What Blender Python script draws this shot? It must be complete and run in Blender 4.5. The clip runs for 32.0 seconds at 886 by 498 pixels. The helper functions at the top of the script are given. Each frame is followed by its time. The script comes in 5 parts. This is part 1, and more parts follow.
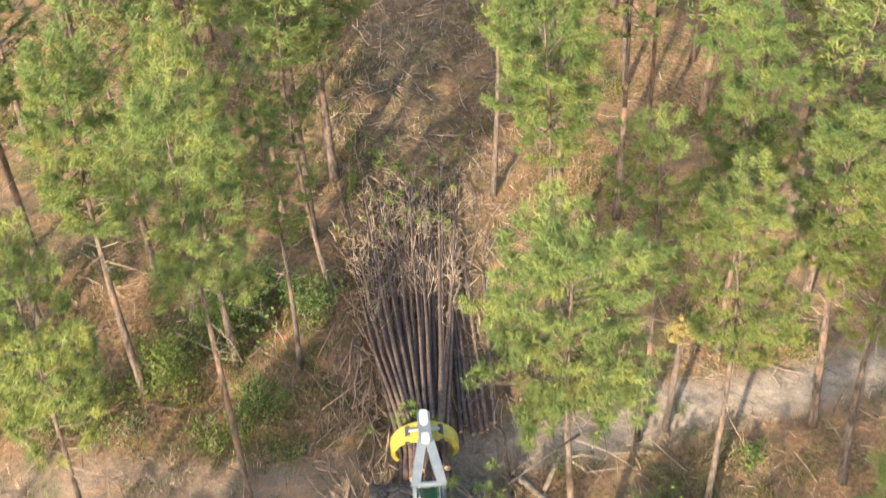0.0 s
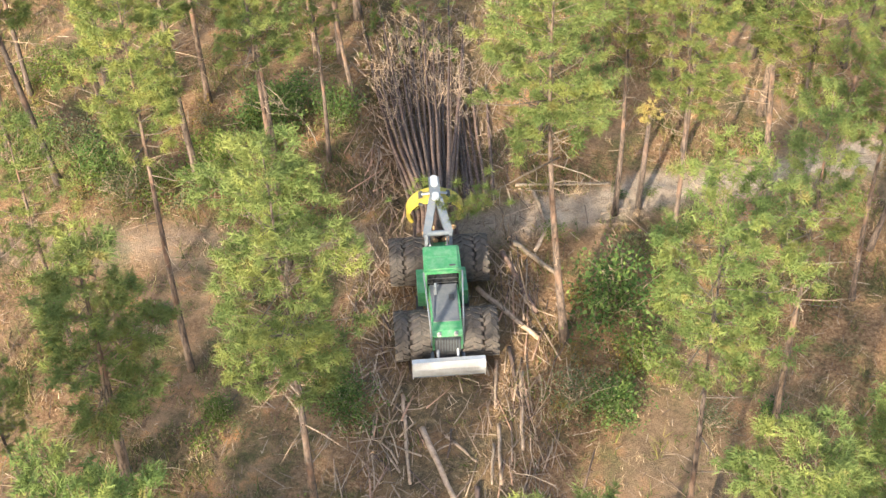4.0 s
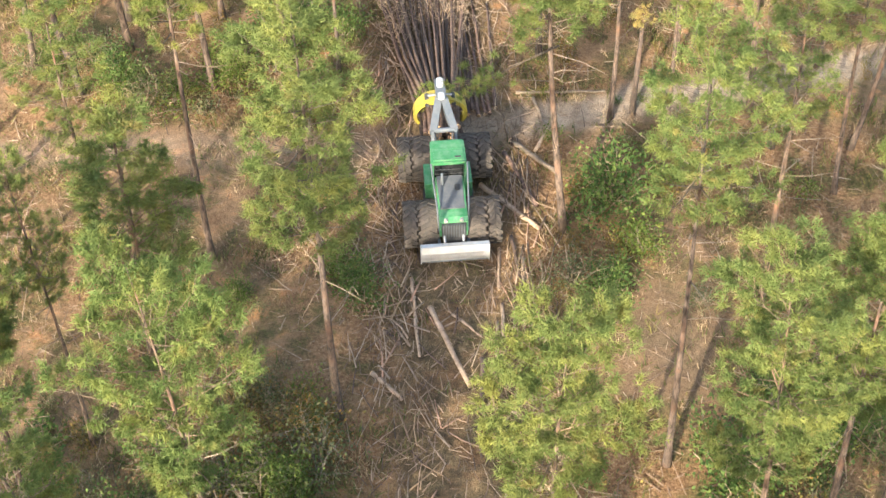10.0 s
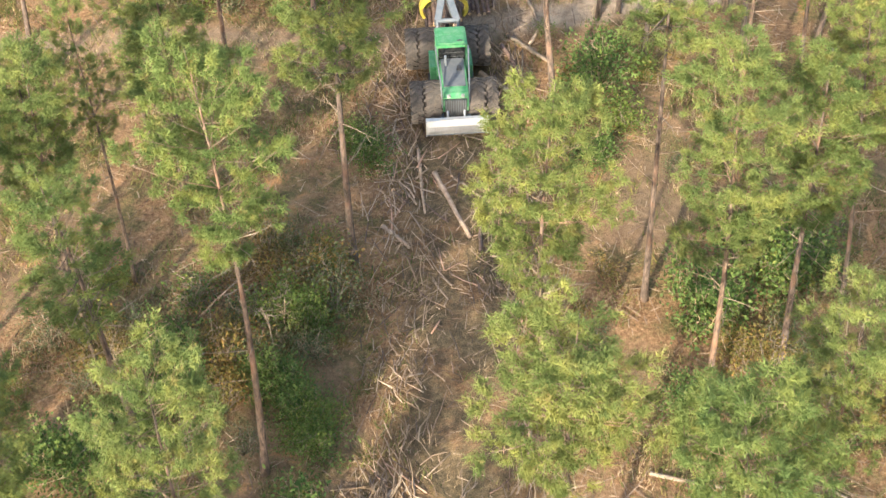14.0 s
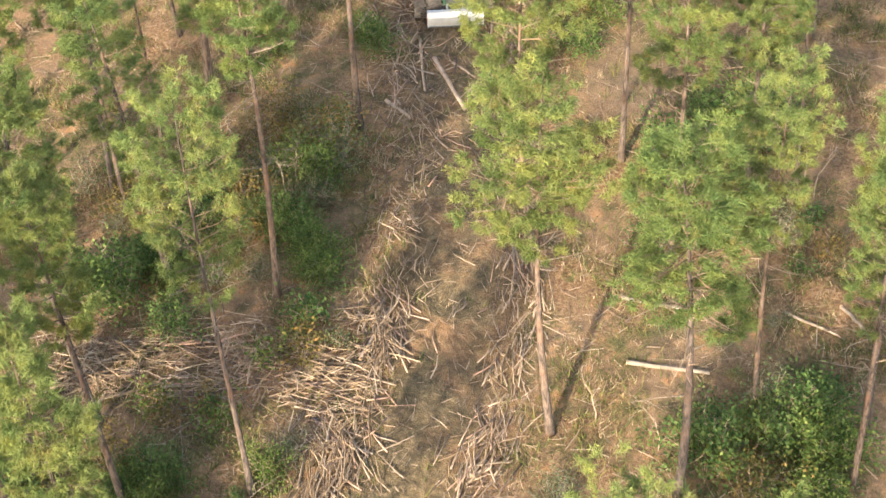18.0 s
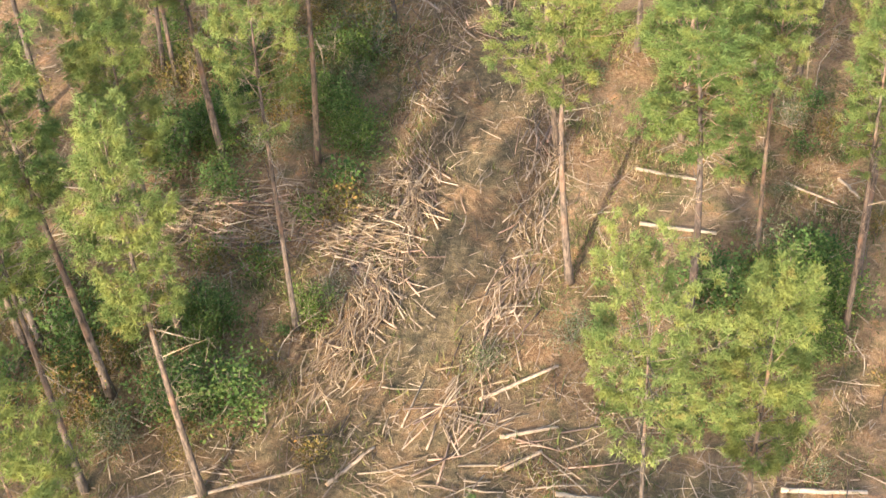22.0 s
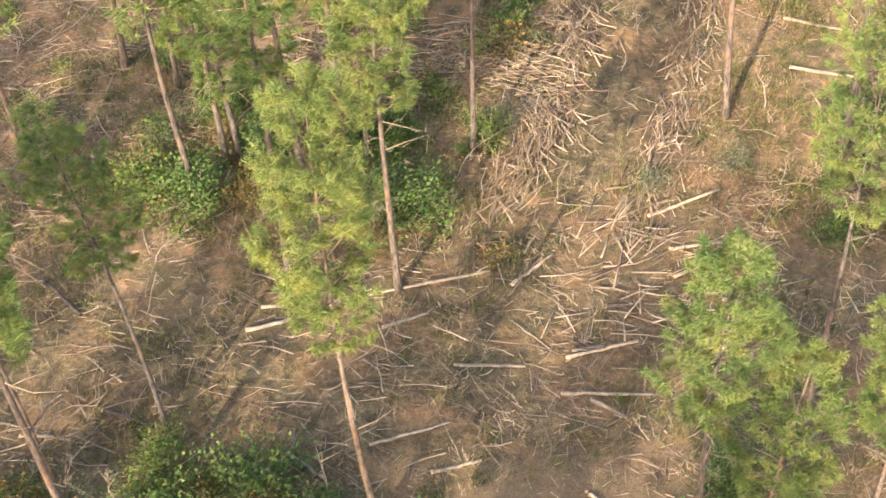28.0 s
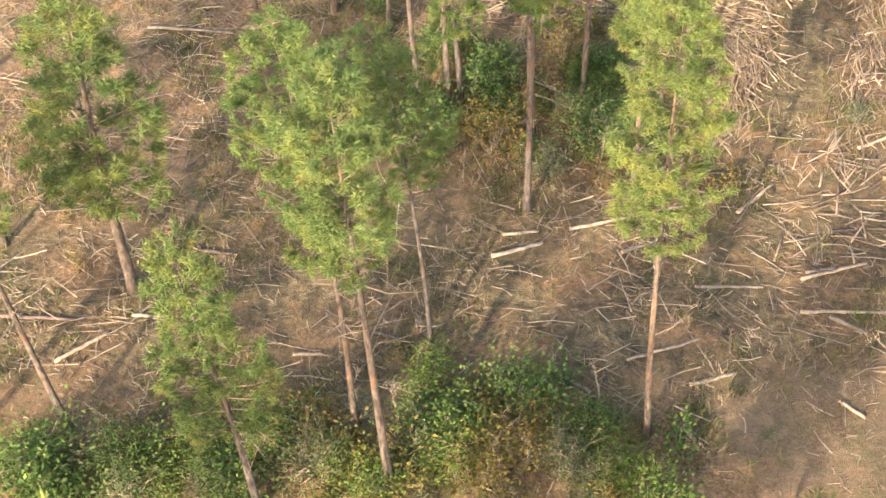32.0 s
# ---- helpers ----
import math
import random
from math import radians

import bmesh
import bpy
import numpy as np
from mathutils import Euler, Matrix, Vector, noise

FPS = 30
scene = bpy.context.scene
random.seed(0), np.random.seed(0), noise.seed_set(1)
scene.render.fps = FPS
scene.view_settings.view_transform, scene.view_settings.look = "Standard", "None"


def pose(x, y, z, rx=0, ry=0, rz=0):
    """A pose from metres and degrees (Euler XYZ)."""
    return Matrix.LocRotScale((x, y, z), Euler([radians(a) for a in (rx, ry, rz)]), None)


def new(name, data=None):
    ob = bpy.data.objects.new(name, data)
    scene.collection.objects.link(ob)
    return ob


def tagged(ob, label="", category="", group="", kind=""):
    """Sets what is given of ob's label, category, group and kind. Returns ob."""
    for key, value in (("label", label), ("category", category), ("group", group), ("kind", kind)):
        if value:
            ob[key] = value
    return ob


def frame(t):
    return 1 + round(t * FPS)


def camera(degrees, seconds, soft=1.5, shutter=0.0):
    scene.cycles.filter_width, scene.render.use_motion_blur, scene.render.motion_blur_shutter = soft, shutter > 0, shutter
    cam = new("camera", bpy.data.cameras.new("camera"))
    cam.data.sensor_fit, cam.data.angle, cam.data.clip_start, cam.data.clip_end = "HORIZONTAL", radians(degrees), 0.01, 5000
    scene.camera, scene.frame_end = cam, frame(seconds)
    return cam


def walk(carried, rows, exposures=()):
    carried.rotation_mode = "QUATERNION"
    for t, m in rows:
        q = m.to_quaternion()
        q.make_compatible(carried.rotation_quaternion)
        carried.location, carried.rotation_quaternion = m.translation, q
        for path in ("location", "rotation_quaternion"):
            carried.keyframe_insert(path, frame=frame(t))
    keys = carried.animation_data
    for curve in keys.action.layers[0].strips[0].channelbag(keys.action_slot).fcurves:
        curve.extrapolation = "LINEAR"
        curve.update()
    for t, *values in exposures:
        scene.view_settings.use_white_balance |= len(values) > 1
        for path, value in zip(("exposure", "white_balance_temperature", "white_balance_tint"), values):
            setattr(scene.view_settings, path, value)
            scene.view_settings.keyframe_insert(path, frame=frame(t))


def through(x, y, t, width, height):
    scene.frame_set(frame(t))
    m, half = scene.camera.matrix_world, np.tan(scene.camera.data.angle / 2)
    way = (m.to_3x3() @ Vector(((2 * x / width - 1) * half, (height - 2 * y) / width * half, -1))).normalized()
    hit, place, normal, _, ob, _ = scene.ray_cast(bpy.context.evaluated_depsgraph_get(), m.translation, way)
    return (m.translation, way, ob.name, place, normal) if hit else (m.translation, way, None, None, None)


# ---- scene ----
EXPOSURE = 1.36
cam = camera(34.71, 32.0, 1.5, 0.5)
# seconds, eye x y z in metres, yaw, pitch, lean to the right in degrees
PATH = [
    (0.0, 0.732, -2.392, 38.876, -0.149, -45.224, 1.086),
    (0.5, 0.762, -4.823, 39.131, 0.045, -45.424, 1.010),
    (1.0, 0.606, -7.218, 39.397, 0.437, -45.613, 0.963),
    (1.5, 0.638, -9.462, 39.649, 0.468, -45.751, 0.964),
    (2.0, 0.671, -11.405, 39.838, 0.462, -45.837, 0.979),
    (2.5, 0.694, -12.885, 39.905, 0.458, -45.878, 0.990),
    (3.0, 0.701, -13.749, 39.914, 0.449, -45.638, 1.005),
    (3.5, 0.698, -14.238, 39.863, 0.440, -45.327, 1.020),
    (5.5, 0.575, -14.207, 39.530, 0.378, -45.457, 1.051),
    (6.0, 0.532, -14.493, 39.514, 0.330, -45.444, 1.023),
    (6.5, 0.481, -14.888, 39.500, 0.284, -45.462, 0.997),
    (7.0, 0.414, -15.379, 39.491, 0.215, -45.503, 0.990),
    (7.5, 0.349, -15.907, 39.470, 0.150, -45.550, 0.985),
    (8.0, 0.263, -16.436, 39.439, 0.106, -45.581, 0.992),
    (8.5, 0.200, -17.017, 39.393, 0.072, -45.615, 0.983),
    (9.0, 0.160, -17.674, 39.360, 0.042, -45.634, 0.964),
    (9.5, 0.138, -18.413, 39.354, 0.009, -45.649, 0.934),
    (10.0, 0.117, -19.216, 39.395, -0.006, -45.660, 0.879),
    (10.5, 0.095, -20.057, 39.477, 0.003, -45.698, 0.795),
    (11.0, 0.081, -20.938, 39.593, 0.019, -45.765, 0.701),
    (11.5, 0.046, -21.889, 39.728, -0.010, -45.816, 0.674),
    (12.0, 0.015, -22.933, 39.853, -0.044, -45.836, 0.696),
    (12.5, 0.006, -24.023, 39.941, -0.052, -45.842, 0.749),
    (13.0, -0.000, -25.153, 39.999, 0.000, -45.794, 0.812),
    (13.5, 0.012, -26.292, 40.007, 0.089, -45.685, 0.880),
    (14.0, 0.073, -27.430, 39.966, 0.217, -45.536, 0.935),
    (14.5, 0.152, -28.583, 39.878, 0.378, -45.380, 0.982),
    (16.5, 0.799, -33.042, 38.761, 1.207, -44.280, 1.236),
    (17.0, 0.889, -34.239, 38.771, 1.270, -44.176, 1.290),
    (17.5, 0.965, -35.396, 38.815, 1.312, -44.076, 1.322),
    (18.0, 1.019, -36.532, 38.876, 1.327, -44.041, 1.328),
    (18.5, 1.049, -37.586, 38.946, 1.316, -44.030, 1.304),
    (19.0, 1.032, -38.524, 39.018, 1.337, -43.986, 1.244),
    (19.5, 0.942, -39.370, 39.063, 1.459, -43.933, 1.138),
    (20.0, 0.830, -40.144, 39.069, 1.560, -43.888, 1.033),
    (20.5, 0.705, -40.876, 39.037, 1.616, -43.903, 0.946),
    (21.0, 0.553, -41.617, 38.936, 1.661, -44.128, 0.882),
    (21.5, 0.390, -42.291, 38.838, 1.697, -44.429, 0.834),
    (22.0, 0.239, -42.885, 38.766, 1.734, -44.782, 0.783),
    (22.5, 0.099, -43.433, 38.738, 1.836, -45.149, 0.721),
    (23.0, -0.031, -43.959, 38.746, 1.976, -45.528, 0.666),
    (23.5, -0.191, -44.441, 38.772, 2.165, -45.902, 0.620),
    (24.0, -0.425, -44.866, 38.810, 2.407, -46.240, 0.585),
    (24.5, -0.735, -45.272, 38.853, 2.684, -46.553, 0.546),
    (26.5, -2.893, -46.980, 39.153, 3.060, -47.399, 0.139),
    (27.0, -3.597, -47.484, 39.120, 2.952, -47.530, 0.045),
    (27.5, -4.402, -48.034, 39.078, 2.937, -47.718, -0.060),
    (28.0, -5.320, -48.622, 39.062, 3.019, -47.949, -0.161),
    (28.5, -6.302, -49.216, 39.092, 3.064, -48.170, -0.219),
    (29.0, -7.365, -49.792, 39.165, 3.080, -48.339, -0.242),
    (29.5, -8.485, -50.310, 39.260, 3.079, -48.426, -0.262),
    (30.0, -9.657, -50.779, 39.343, 3.063, -48.489, -0.282),
    (30.5, -10.867, -51.187, 39.402, 3.014, -48.531, -0.295),
    (31.0, -12.050, -51.545, 39.435, 2.872, -48.569, -0.290),
    (31.5, -13.188, -51.858, 39.451, 2.662, -48.600, -0.276),
    (32.0, -14.267, -52.156, 39.460, 2.388, -48.627, -0.266),
]
walk(cam, [(t, pose(x, y, z, 90 + p, 0, w) @ pose(0, 0, 0, 0, 0, -r)) for t, x, y, z, w, p, r in PATH], exposures=[(0.0, EXPOSURE), (32.0, EXPOSURE)])

# ---- light ----
SUN_AZIMUTH = 24.0      # degrees from +y towards +x in which the shadows fall
SUN_HEIGHT = 25.0
world = bpy.data.worlds.new("sky")
scene.world = world
world.use_nodes = True
wn = world.node_tree.nodes
sky = wn.new("ShaderNodeTexSky")
sky.sky_type = "NISHITA"
sky.sun_disc = False
sky.sun_elevation = radians(SUN_HEIGHT)
sky.sun_rotation = radians(180 + SUN_AZIMUTH)
sky.air_density, sky.dust_density = 1.2, 2.5
wn["Background"].inputs["Strength"].default_value = 0.235
world.node_tree.links.new(sky.outputs["Color"], wn["Background"].inputs["Color"])
sun_data = bpy.data.lights.new("sun", "SUN")
sun_data.energy, sun_data.angle, sun_data.color = 4.75, radians(0.8), (0.985, 0.89, 0.70)
sun = new("sun", sun_data)
travel = Vector((math.sin(radians(SUN_AZIMUTH)) * math.cos(radians(SUN_HEIGHT)), math.cos(radians(SUN_AZIMUTH)) * math.cos(radians(SUN_HEIGHT)), -math.sin(radians(SUN_HEIGHT))))
sun.rotation_euler = travel.to_track_quat("-Z", "Y").to_euler()
sun.location = (-20, -40, 60)


# ---- materials ----
class Nodes:
    def __init__(self, name):
        self.mat = bpy.data.materials.new(name)
        self.mat.use_nodes = True
        self.tree = self.mat.node_tree
        self.bsdf = self.tree.nodes["Principled BSDF"]

    def node(self, kind, **values):
        n = self.tree.nodes.new(kind)
        for key, value in values.items():
            n.inputs[key.replace("_", " ")].default_value = value
        return n

    def link(self, a, b):
        self.tree.links.new(a, b)

    def noise(self, scale, detail=4.0, rough=0.6, coords="Object"):
        tc = self.tree.nodes.new("ShaderNodeTexCoord")
        n = self.node("ShaderNodeTexNoise", Scale=scale, Detail=detail, Roughness=rough)
        self.link(tc.outputs[coords], n.inputs["Vector"])
        return n.outputs["Fac"]

    def ramp(self, fac, *stops):
        r = self.tree.nodes.new("ShaderNodeValToRGB")
        el = r.color_ramp.elements
        while len(el) < len(stops):
            el.new(0.5)
        for e, (p, c) in zip(el, stops):
            e.position, e.color = p, (*c, 1)
        self.link(fac, r.inputs["Fac"])
        return r.outputs["Color"]

    def mix(self, fac, a, b, blend="MIX"):
        m = self.tree.nodes.new("ShaderNodeMix")
        m.data_type, m.blend_type = "RGBA", blend
        for sock, v in ((m.inputs[0], fac), (m.inputs[6], a), (m.inputs[7], b)):
            if isinstance(v, (int, float)):
                sock.default_value = v
            elif isinstance(v, tuple):
                sock.default_value = (*v, 1)
            else:
                self.link(v, sock)
        return m.outputs[2]

    def bump(self, height, strength=0.4, distance=0.02):
        b = self.node("ShaderNodeBump", Strength=strength, Distance=distance)
        self.link(height, b.inputs["Height"])
        self.link(b.outputs["Normal"], self.bsdf.inputs["Normal"])

    def color(self, c):
        self.link(c, self.bsdf.inputs["Base Color"])

    def attribute(self, name):
        a = self.tree.nodes.new("ShaderNodeAttribute")
        a.attribute_name = name
        return a.outputs["Fac"]

    def island(self):
        return self.tree.nodes.new("ShaderNodeNewGeometry").outputs["Random Per Island"]

    def thing(self):
        return self.tree.nodes.new("ShaderNodeObjectInfo").outputs["Random"]


def ground_material():
    m = Nodes("forest_floor")
    fine, mid, big = m.noise(7.0, 8, 0.75), m.noise(0.9, 6, 0.65), m.noise(0.16, 4, 0.6)
    straw = m.ramp(fine, (0.30, (0.075, 0.046, 0.027)), (0.48, (0.23, 0.130, 0.068)), (0.60, (0.36, 0.22, 0.12)), (0.74, (0.48, 0.35, 0.23)))
    soil = m.ramp(mid, (0.35, (0.14, 0.095, 0.060)), (0.55, (0.29, 0.185, 0.108)), (0.68, (0.50, 0.255, 0.120)))
    grass = m.ramp(fine, (0.35, (0.035, 0.045, 0.016)), (0.6, (0.11, 0.115, 0.040)), (0.75, (0.25, 0.22, 0.09)))
    c = m.mix(m.ramp(big, (0.42, (0, 0, 0)), (0.60, (1, 1, 1))), straw, soil)
    patch = m.ramp(m.noise(0.42, 7, 0.8), (0.48, (0, 0, 0)), (0.63, (0.85, 0.85, 0.85)))
    c = m.mix(patch, c, grass)
    trail = m.ramp(m.noise(3.0, 8, 0.75), (0.32, (0.095, 0.075, 0.046)), (0.52, (0.210, 0.154, 0.088)), (0.72, (0.36, 0.27, 0.16)))
    churned = m.ramp(m.noise(0.7, 6, 0.75), (0.38, (0.50, 0.54, 0.56)), (0.60, (1.02, 0.96, 0.90)))
    needle_bed = m.ramp(m.noise(5.0, 8, 0.75), (0.32, (0.17, 0.090, 0.048)), (0.52, (0.36, 0.205, 0.110)), (0.72, (0.50, 0.33, 0.20)))
    trail = m.mix(m.ramp(m.noise(0.30, 6, 0.7), (0.47, (0, 0, 0)), (0.60, (0.7, 0.7, 0.7))), trail, needle_bed)
    c = m.mix(m.attribute("trail"), c, m.mix(1.0, trail, churned, "MULTIPLY"))
    sand = m.ramp(m.noise(2.0, 8, 0.7), (0.35, (0.25, 0.19, 0.14)), (0.65, (0.46, 0.37, 0.29)))
    c = m.mix(m.attribute("sand"), c, sand)
    bare = m.ramp(m.noise(2.5, 8, 0.7), (0.3, (0.13, 0.090, 0.058)), (0.7, (0.28, 0.190, 0.118)))
    c = m.mix(m.attribute("bare"), c, bare)
    speck = m.ramp(m.noise(24.0, 6, 0.8), (0.32, (0.42, 0.42, 0.42)), (0.5, (0.95, 0.95, 0.95)), (0.66, (1.5, 1.45, 1.4)))
    c = m.mix(0.85, c, speck, "MULTIPLY")
    m.color(c)
    m.bsdf.inputs["Roughness"].default_value = 0.95
    m.bsdf.inputs["Specular IOR Level"].default_value = 0.15
    m.bump(m.noise(9.0, 10, 0.8), 0.9, 0.08)
    return m.mat


def bark_material(name, dark, light, red):
    m = Nodes(name)
    tc = m.tree.nodes.new("ShaderNodeTexCoord")
    mp = m.node("ShaderNodeMapping", Scale=(9.0, 9.0, 1.6))
    m.link(tc.outputs["Object"], mp.inputs["Vector"])
    n = m.node("ShaderNodeTexNoise", Scale=1.6, Detail=7.0, Roughness=0.7)
    m.link(mp.outputs["Vector"], n.inputs["Vector"])
    c = m.ramp(n.outputs["Fac"], (0.38, dark), (0.62, light))
    c = m.mix(m.ramp(m.noise(0.7, 3), (0.5, (0, 0, 0)), (0.68, (1, 1, 1))), c, red)
    v = m.ramp(m.thing(), (0.0, (0.72, 0.72, 0.76)), (1.0, (1.25, 1.12, 1.0)))
    m.color(m.mix(1.0, c, v, "MULTIPLY"))
    m.bsdf.inputs["Roughness"].default_value = 0.92
    m.bump(n.outputs["Fac"], 0.8, 0.03)
    return m.mat


def leaf_material(name, low, mid, high, through=0.3, clump=1.3, dry=None):
    """Leaves and needles: varied blade by blade and clump by clump, with some light passing through."""
    m = Nodes(name)
    c = m.ramp(m.island(), (0.0, low), (0.5, mid), (1.0, high))
    g = m.ramp(m.noise(clump, 3, 0.6), (0.33, (0.60, 0.70, 0.62)), (0.5, (1.0, 1.0, 0.9)), (0.66, (1.42, 1.24, 1.0)))
    c = m.mix(1.0, c, g, "MULTIPLY")
    v = m.ramp(m.thing(), (0.0, (0.86, 0.92, 0.88)), (0.5, (1.0, 1.0, 1.0)), (1.0, (1.07, 1.02, 0.95)))
    c = m.mix(1.0, c, v, "MULTIPLY")
    if dry:
        c = m.mix(m.ramp(m.noise(1.7, 2, 0.5), (0.60, (0, 0, 0)), (0.70, (0.7, 0.7, 0.7))), c, dry)
    m.color(c)
    m.bsdf.inputs["Roughness"].default_value = 0.7
    m.bsdf.inputs["Specular IOR Level"].default_value = 0.12
    t = m.tree.nodes.new("ShaderNodeBsdfTranslucent")
    m.link(c, t.inputs["Color"])
    mixer = m.tree.nodes.new("ShaderNodeMixShader")
    mixer.inputs[0].default_value = through
    m.link(m.bsdf.outputs[0], mixer.inputs[1])
    m.link(t.outputs[0], mixer.inputs[2])
    m.link(mixer.outputs[0], m.tree.nodes["Material Output"].inputs["Surface"])
    return m.mat


def stick_material(name, *stops):
    m = Nodes(name)
    c = m.ramp(m.island(), *stops)
    c = m.mix(0.5, c, m.ramp(m.noise(14.0, 5, 0.7), (0.3, (0.45, 0.42, 0.40)), (0.7, (1.2, 1.15, 1.1))), "MULTIPLY")
    m.color(c)
    m.bsdf.inputs["Roughness"].default_value = 0.9
    return m.mat


def log_material(name, dark, light):
    m = Nodes(name)
    n = m.noise(6.0, 7, 0.75)
    c = m.ramp(n, (0.35, dark), (0.65, light))
    v = m.ramp(m.thing(), (0.0, (0.7, 0.7, 0.7)), (1.0, (1.35, 1.25, 1.2)))
    m.color(m.mix(1.0, c, v, "MULTIPLY"))
    m.bsdf.inputs["Roughness"].default_value = 0.9
    m.bump(n, 0.7, 0.02)
    return m.mat


def paint_material(name, base, dust, amount=0.45, rough=0.45, metal=0.0):
    m = Nodes(name)
    grime = m.ramp(m.noise(3.5, 8, 0.75), (0.42, (0, 0, 0)), (0.75, (amount, amount, amount)))
    fine = m.ramp(m.noise(26.0, 5, 0.8), (0.3, (0.82, 0.82, 0.82)), (0.7, (1.1, 1.1, 1.1)))
    m.color(m.mix(1.0, m.mix(grime, base, dust), fine, "MULTIPLY"))
    m.bsdf.inputs["Roughness"].default_value = rough
    m.bsdf.inputs["Metallic"].default_value = metal
    m.bump(m.noise(40.0, 3), 0.08, 0.01)
    return m.mat


DUST = (0.30, 0.22, 0.15)
M_GROUND = ground_material()
M_BARK = bark_material("pine_bark", (0.040, 0.031, 0.026), (0.205, 0.155, 0.125), (0.235, 0.140, 0.095))
M_BRANCH = bark_material("branch_bark", (0.20, 0.155, 0.115), (0.46, 0.37, 0.28), (0.40, 0.29, 0.20))
M_LIMB = bark_material("limb_bark", (0.10, 0.078, 0.058), (0.27, 0.215, 0.16), (0.30, 0.21, 0.14))
M_NEEDLE = leaf_material("pine_needles", (0.168, 0.206, 0.071), (0.186, 0.223, 0.079), (0.206, 0.241, 0.088), 0.38, 0.9, (0.30, 0.235, 0.085))
M_LEAF_DARK = leaf_material("dark_leaves", (0.058, 0.100, 0.034), (0.105, 0.160, 0.052), (0.17, 0.22, 0.075), 0.35, 1.6)
M_LEAF_LIGHT = leaf_material("light_leaves", (0.08, 0.12, 0.025), (0.14, 0.19, 0.050), (0.25, 0.27, 0.09), 0.4, 1.6)
M_LEAF_GREY = leaf_material("grey_leaves", (0.075, 0.09, 0.050), (0.12, 0.14, 0.070), (0.21, 0.21, 0.12), 0.25, 1.6)
M_LEAF_RUST = leaf_material("rust_leaves", (0.10, 0.095, 0.030), (0.19, 0.145, 0.050), (0.29, 0.165, 0.065), 0.3, 1.6)
M_LEAF_DRY = leaf_material("dry_needles", (0.28, 0.23, 0.09), (0.36, 0.29, 0.12), (0.44, 0.36, 0.16), 0.3, 1.6)
M_WEED = leaf_material("weeds", (0.06, 0.085, 0.025), (0.12, 0.14, 0.045), (0.24, 0.20, 0.08), 0.3, 0.5)
M_STRAW = stick_material("dry_grass", (0.0, (0.24, 0.16, 0.085)), (0.5, (0.40, 0.28, 0.16)), (1.0, (0.58, 0.45, 0.29)))
M_STICK = stick_material("slash_sticks", (0.0, (0.08, 0.058, 0.046)), (0.35, (0.22, 0.150, 0.108)), (0.75, (0.35, 0.25, 0.175)), (1.0, (0.52, 0.40, 0.29)))
M_HEAP = stick_material("pale_slash", (0.0, (0.13, 0.085, 0.052)), (0.4, (0.27, 0.180, 0.108)), (0.8, (0.39, 0.275, 0.175)), (1.0, (0.52, 0.40, 0.28)))
M_LOG = log_material("skidded_bark", (0.055, 0.038, 0.033), (0.20, 0.135, 0.110))
M_LOG_PALE = log_material("weathered_log", (0.20, 0.145, 0.10), (0.45, 0.35, 0.26))
M_LOG_WHITE = log_material("barkless_log", (0.25, 0.195, 0.145), (0.42, 0.345, 0.27))
M_POLE_PINK = log_material("peeled_pole", (0.26, 0.155, 0.105), (0.50, 0.33, 0.24))
M_CUT = log_material("cut_wood", (0.46, 0.29, 0.15), (0.66, 0.47, 0.29))
M_GREEN = paint_material("green_paint", (0.040, 0.225, 0.085), (0.24, 0.34, 0.23), 0.8, 0.45)
M_BLACK = paint_material("black_paint", (0.035, 0.037, 0.042), (0.17, 0.16, 0.15), 0.7, 0.6)
M_HOOD = paint_material("hood_grip_panel", (0.09, 0.10, 0.115), (0.21, 0.20, 0.19), 0.5, 0.7)
M_GREY = paint_material("grey_steel", (0.125, 0.15, 0.18), (0.27, 0.25, 0.23), 0.6, 0.5, 0.15)
M_BLADE = paint_material("worn_blade_steel", (0.62, 0.62, 0.62), (0.42, 0.38, 0.34), 0.55, 0.38, 0.35)
M_YELLOW = paint_material("yellow_paint", (0.50, 0.40, 0.05), (0.20, 0.16, 0.08), 1.0, 0.45)
M_TYRE = paint_material("dusty_rubber", (0.055, 0.048, 0.044), (0.19, 0.15, 0.12), 0.9, 0.9)
M_CHROME = paint_material("cylinder_rod", (0.32, 0.33, 0.35), (0.26, 0.23, 0.2), 0.5, 0.35, 0.6)
M_GLASS = paint_material("cab_glass", (0.012, 0.014, 0.016), (0.10, 0.09, 0.08), 0.25, 0.12)
M_LAMP = paint_material("lamp_lens", (0.34, 0.34, 0.32), DUST, 0.5, 0.3)


# ---- mesh helpers ----
def mesh_of(name, verts, faces, material, smooth=False):
    me = bpy.data.meshes.new(name)
    me.from_pydata(np.asarray(verts, float).tolist() if not isinstance(verts, list) else verts, [], np.asarray(faces).tolist() if isinstance(faces, np.ndarray) else faces)
    me.materials.append(material)
    if smooth:
        me.shade_smooth()
    return me


def part(name, bm, material, parent, label="", smooth=False, bevel=0.0):
    """Links a bmesh as one mesh object under a thing or a part."""
    if bevel:
        bmesh.ops.bevel(bm, geom=[e for e in bm.edges if e.is_manifold and e.calc_face_angle(0) > 0.5], offset=bevel, segments=2, affect="EDGES")
    bmesh.ops.recalc_face_normals(bm, faces=bm.faces)
    me = bpy.data.meshes.new(name)
    bm.to_mesh(me)
    bm.free()
    me.materials.append(material)
    if smooth:
        me.shade_smooth()
    ob = new(name, me)
    ob.parent = parent
    return tagged(ob, label)


